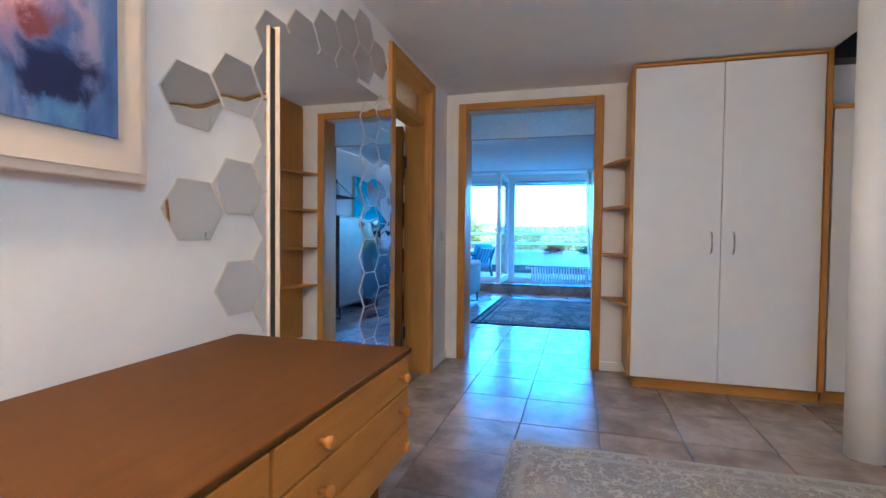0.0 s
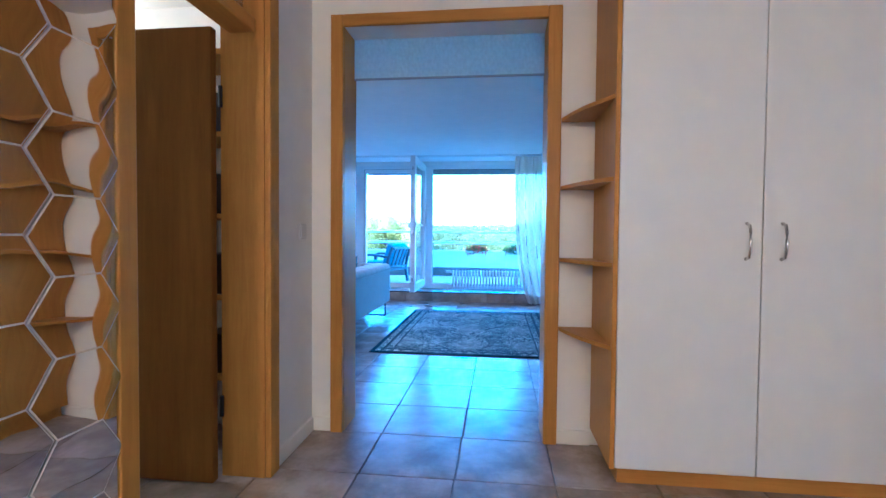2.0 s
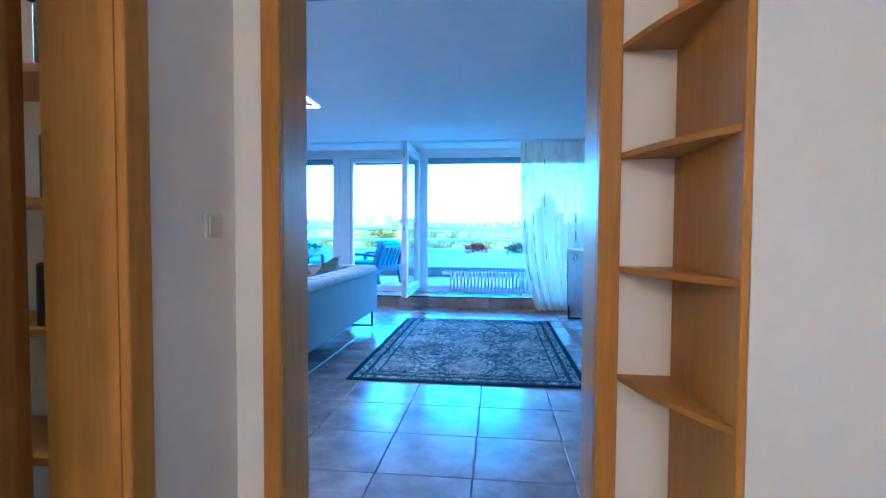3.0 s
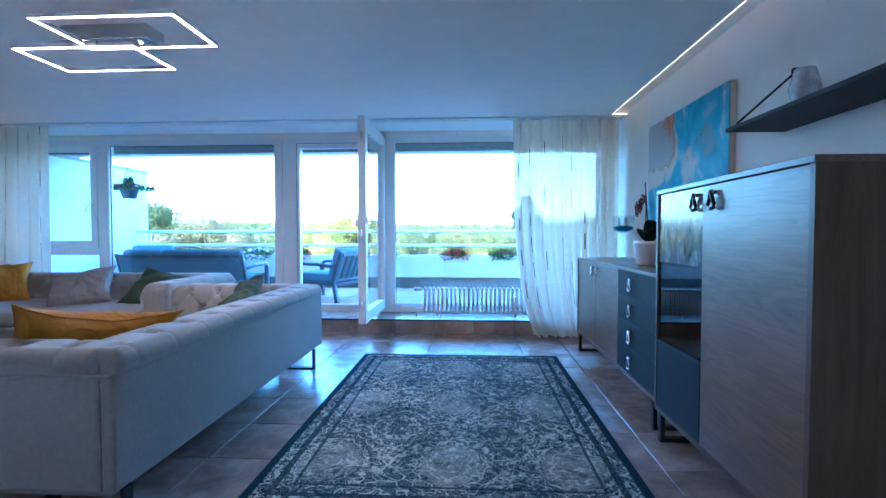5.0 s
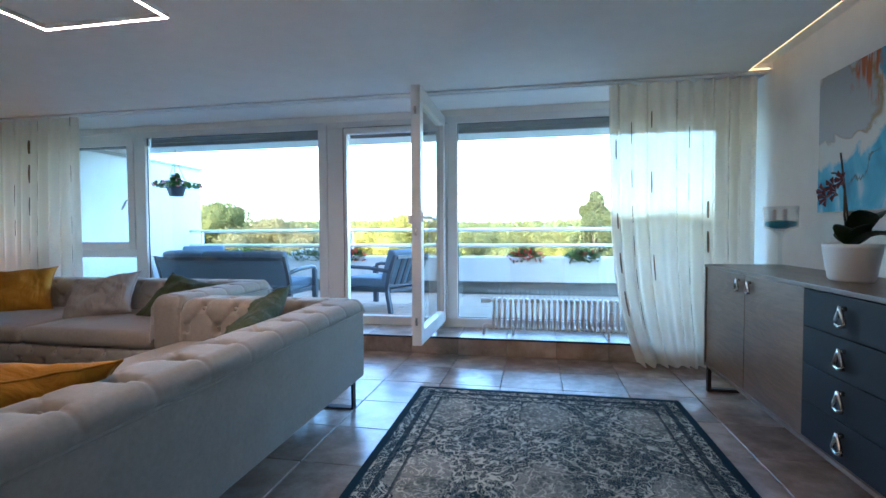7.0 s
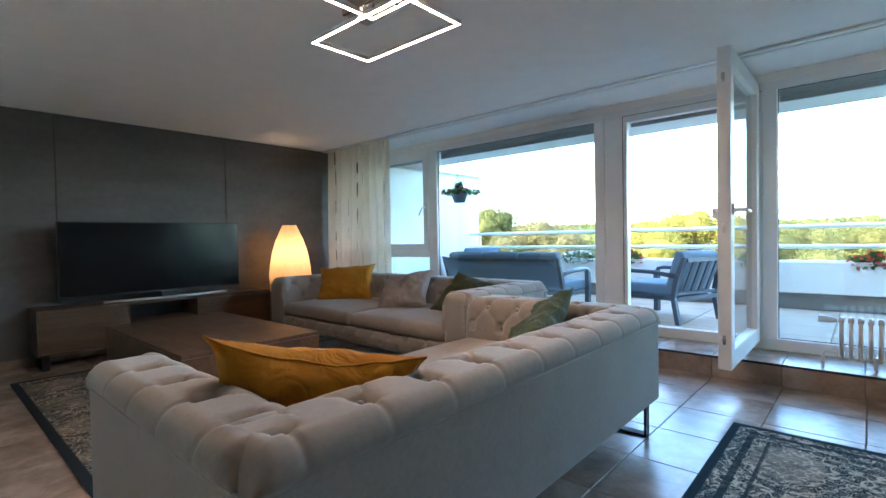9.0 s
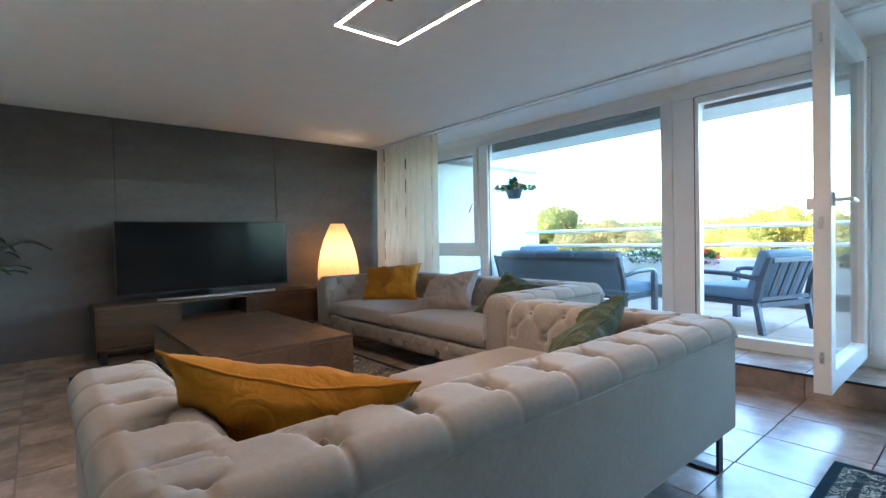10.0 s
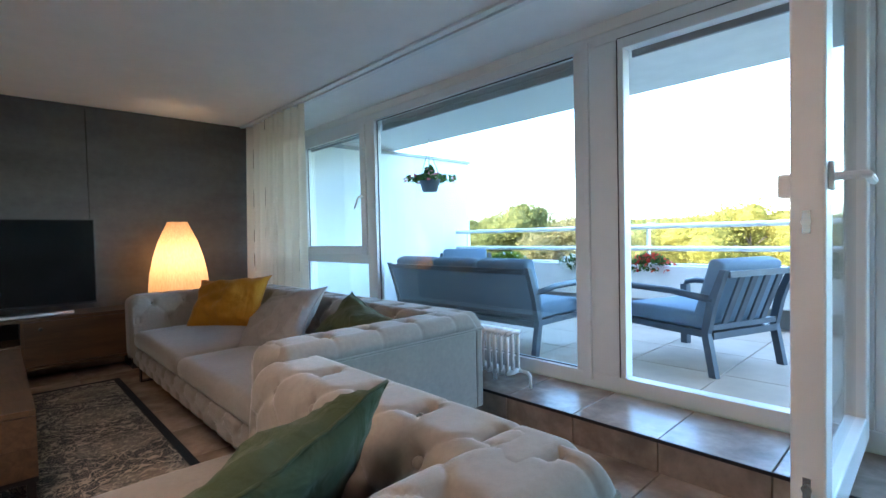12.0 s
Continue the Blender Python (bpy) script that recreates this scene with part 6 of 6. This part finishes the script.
GREEN = make_leaf("bedding_leaf", (0.035, 0.075, 0.02), (0.10, 0.16, 0.04))
RED_FLOWER = make_leaf("red_petal", (0.35, 0.02, 0.02), (0.55, 0.10, 0.06))
WHITE_FLOWER = make_leaf("white_petal", (0.65, 0.65, 0.62), (0.8, 0.8, 0.78))
YELLOW_LEAF = make_leaf("yellow_green_leaf", (0.10, 0.16, 0.02), (0.25, 0.28, 0.04))
for x, rx, fm, lm, lab, sh in ((-4.15, 0.42, WHITE_FLOWER, GREEN, "white flowering plant spilling from the parapet trough", 0.55), (-0.55, 0.33, RED_FLOWER, GREEN, "red flowering plant in the parapet trough", 0.6), (-3.38, 0.28, RED_FLOWER, GREEN, "red geranium in the parapet trough", 0.5), (-5.42, 0.38, WHITE_FLOWER, YELLOW_LEAF, "yellow-green leafy plant in the parapet trough", 0.1), (0.3, 0.3, RED_FLOWER, GREEN, "low green plant in the parapet trough", 0.1), (-1.75, 0.2, WHITE_FLOWER, GREEN, "low green trailing plant in the parapet trough", 0.1)):
    f = thing("bedding_plant", (x, 12.72, 0.66), lab, "flowering plant", "trough plants")
    a, b = bmesh.new(), bmesh.new()
    flower_mound(a, b, (x, 12.68, 0.70), rx, 0.17, 0.15, 520, int(x * 10) + 77, share=sh)
    part("foliage", a, lm, f)
    part("blossoms", b, fm, f)
# hanging basket
hx_, hy_, hz_ = -5.58, 11.35, 1.66
hbk = thing("hanging_basket", (hx_, hy_, hz_), "dark hanging pot of pink flowers on three chains", "hanging basket")
part("pot", lathe([(0.09, 0.0), (0.135, 0.14), (0.143, 0.15), (0.13, 0.15), (0.085, 0.02)], (hx_, hy_, hz_), 28), OUT_FRAME, hbk, smooth=True)
for k in range(3):
    a = 2 * math.pi * k / 3 + 0.4
    part("chain", tube([(hx_ + 0.15 * math.cos(a), hy_ + 0.15 * math.sin(a), hz_ + 0.15), (hx_, hy_, hz_ + 0.55)], 0.004, 6), OUT_FRAME, hbk)
part("hook", tube([(hx_, hy_, hz_ + 0.55), (hx_ + 0.03, hy_, hz_ + 0.60), (hx_, hy_, hz_ + 0.64), (hx_, hy_, 2.33)], 0.006, 6), OUT_FRAME, hbk)
a, b = bmesh.new(), bmesh.new()
flower_mound(a, b, (hx_, hy_, hz_ + 0.15), 0.36, 0.34, 0.075, 300, 5, share=0.35)
flower_mound(a, b, (hx_, hy_, hz_ + 0.22), 0.07, 0.07, 0.11, 110, 6, share=0.1)
part("foliage", a, GREEN, hbk)
part("blossoms", b, make_leaf("pink_petal", (0.45, 0.10, 0.12), (0.6, 0.3, 0.3)), hbk)

# ---- land and trees ----
def land():
    bm = bmesh.new()
    # rings from near to the horizon, slightly rolling
    ang = [radians(a) for a in range(0, 360, 6)]
    rad = [6, 25, 60, 120, 220, 400, 700, 1100, 1800, 3000, 4500]
    rows = []
    for r in rad:
        row = []
        for a in ang:
            x, y = r * math.cos(a), 12 + r * math.sin(a)
            z = -11 + (noise.noise(Vector((x * 0.002, y * 0.002, 0))) * 22 + 58) * smoothstep(500, 2800, r) + (0 if r < 100 else noise.noise(Vector((x * .01, y * .01, 3))) * 1.2)
            row.append(bm.verts.new((x, y, z)))
        rows.append(row)
    n = len(ang)
    for p, q in zip(rows, rows[1:]):
        for k in range(n):
            bm.faces.new((p[k], p[(k + 1) % n], q[(k + 1) % n], q[k]))
    bm.faces.new(rows[0])
    return bm


MEADOW = plain("meadow_ground", (0.09, 0.12, 0.04), 0.95, vary=0.4, scale=0.05, bump=0.0)
solid("ground", land(), MEADOW, "green land reaching the wooded horizon", "ground", "structure", smooth=True)
LEAF_A = make_leaf("broadleaf_foliage", (0.091, 0.098, 0.029), (0.195, 0.176, 0.058))
LEAF_B = make_leaf("yellowing_foliage", (0.143, 0.137, 0.026), (0.260, 0.221, 0.052))
LEAF_C = make_leaf("pine_foliage", (0.085, 0.091, 0.034), (0.169, 0.163, 0.065))
LEAF_D = make_leaf("blossoming_foliage", (0.117, 0.104, 0.039), (0.221, 0.176, 0.085))
BARK = plain("bark", (0.10, 0.075, 0.055), 0.9, vary=0.3, scale=3, bump=0.4)


def tree(label, foliage, height, spread, seed, cone=False, n=24000):
    rng = random.Random(seed)
    t = thing("tree", (0, 0, 0), label, "tree", "trees below the terrace")
    bm = tube([(0, 0, 0), (0.1, 0, height * 0.3), (0, 0.1, height * 0.6), (0, 0, height * 0.9)], [height * 0.028, height * 0.02, height * 0.012, 0.03], 8)
    lobes = []
    m = 16 if not cone else 22
    for k in range(m):
        f = 0.32 + 0.62 * (k + 0.5) / m
        reach = spread * ((1.02 - f) * 1.25 if cone else math.sqrt(max(0.05, 1 - ((f - 0.6) / 0.45) ** 2))) * rng.uniform(0.45, 0.85)
        a = k * 2.4 + rng.uniform(-.4, .4)
        c = Vector((reach * math.cos(a), reach * math.sin(a), height * f))
        lobes.append((c, spread * rng.uniform(0.26, 0.42) * ((0.95 - 0.65 * f) if cone else 1.0)))
        tube([(0, 0, height * (f - 0.12)), tuple(c * 0.6 + Vector((0, 0, height * f * 0.38))), tuple(c)], [height * 0.009, height * 0.006, 0.02], 5, bm)
    lobes.append((Vector((0, 0, height * 0.94)), spread * (0.10 if cone else 0.34)))
    part("trunk", bm, BARK, t)
    verts, faces = [], []
    for k in range(n):
        c, r = rng.choice(lobes)
        d = Vector((rng.gauss(0, 1), rng.gauss(0, 1), rng.gauss(0, 0.8))).normalized()
        p = c + d * r * rng.uniform(0.62, 1.14)
        s = rng.uniform(0.045, 0.11) * (height / 11)
        q = Matrix.Rotation(rng.uniform(0, 6.28), 3, Vector((rng.uniform(-1, 1), rng.uniform(-1, 1), rng.uniform(-1, 1))).normalized())
        i = len(verts)
        for v in ((-1, 0, 0), (0, -0.6, 0.15), (1.1, 0, 0), (0, 0.6, -0.1)):
            verts.append(p + q @ Vector(v) * s)
        faces.append((i, i + 1, i + 2, i + 3))
    core = bmesh.new()
    for c, r in lobes:
        made = bmesh.ops.create_icosphere(core, subdivisions=3, radius=r * 0.62)
        for v in made["verts"]:
            k = 1 + 0.22 * noise.noise(v.co * (2.2 / r) + c) + 0.14 * noise.noise(v.co * (6.0 / r) + c)
            v.co = c + v.co * k
    core.verts.ensure_lookup_table()
    off = len(verts)
    core.verts.index_update()
    verts += [v.co.copy() for v in core.verts]
    faces += [tuple(v.index + off for v in f.verts) for f in core.faces]
    core.free()
    me = bpy.data.meshes.new("crown")
    me.from_pydata(verts, [], faces)
    me.materials.append(foliage)
    cr = new("crown", me)
    cr.parent = t
    return t


kinds = [tree("broad green deciduous tree below the terrace", LEAF_A, 11.0, 4.2, 1), tree("yellow-green deciduous tree in evening sun", LEAF_B, 10.0, 4.0, 2), tree("tall dark green pine tree", LEAF_C, 13.0, 3.4, 3, True), tree("pale blossoming tree in evening sun", LEAF_D, 10.0, 3.8, 4)]
spots = [(0, -31, 47, 1.37), (3, -23, 44, 1.33), (1, -11.7, 51, 1.39), (2, 4.3, 44, 1.23), (0, -36, 50, 1.25), (0, -27, 52, 1.2), (1, -18, 58, 1.2), (1, -14.5, 49, 1.28), (0, -6, 62, 1.16), (0, -1, 70, 1.14), (1, -4, 80, 1.15), (0, 2, 66, 1.10), (1, 1, 52, 1.05), (3, -9, 74, 1.12), (0, 9, 58, 1.2), (2, 7.5, 47, 1.02), (0, 14, 62, 1.25), (0, -42, 55, 1.3), (0, -48, 62, 1.3), (1, -55, 70, 1.25), (0, 20, 58, 1.3), (0, 27, 66, 1.3), (1, -22, 75, 1.16), (0, -30, 82, 1.2), (1, 6, 85, 1.15), (0, -15, 90, 1.15), (3, -38, 78, 1.2), (0, -62, 66, 1.35), (0, -3, 48, 0.98), (1, -7.5, 46, 0.95), (0, -19.5, 46, 1.0)]
rng = random.Random(12)
used = set()
for k, x, y, s in spots:
    m = Matrix.Translation((x, y, -11.2)) @ Matrix.Rotation(rng.uniform(0, 6.28), 4, "Z") @ Matrix.Scale(s, 4)
    if k not in used:
        used.add(k)
        kinds[k].matrix_basis = m
    else:
        c = copy_thing(kinds[k], m)
        c.matrix_basis = m


def far_woods():
    rng = random.Random(21)
    verts, faces = [], []
    for k in range(30000):
        a = radians(rng.uniform(35, 155))
        r = 130 * (20 ** rng.random())
        x, y = r * math.cos(a), 12 + r * math.sin(a)
        base = -11 + (noise.noise(Vector((x * 0.002, y * 0.002, 0))) * 22 + 58) * smoothstep(500, 2800, r)
        top = 9.6 * (0.75 + 0.4 * noise.noise(Vector((x * 0.03, y * 0.03, 5)))) + noise.noise(Vector((x * 0.1, y * 0.1, 1))) * 1.6
        p = Vector((x, y, base + top * rng.uniform(0.35, 1.0)))
        s = 0.55 + r * 0.0045
        q = Matrix.Rotation(rng.uniform(0, 6.28), 3, Vector((rng.uniform(-1, 1), rng.uniform(-1, 1), rng.uniform(-1, 1))).normalized())
        i = len(verts)
        for v in ((-1, 0, 0), (0, -0.7, 0.15), (1.1, 0, 0), (0, 0.7, -0.1)):
            verts.append(p + q @ Vector(v) * s)
        faces.append((i, i + 1, i + 2, i + 3))
    me = bpy.data.meshes.new("far_woods")
    me.from_pydata(verts, [], faces)
    me.materials.append(LEAF_A)
    return tagged(new("far_woods", me), "distant woods up to the horizon", "woods", kind="stuff")


far_woods()
lay_floor_tiles()
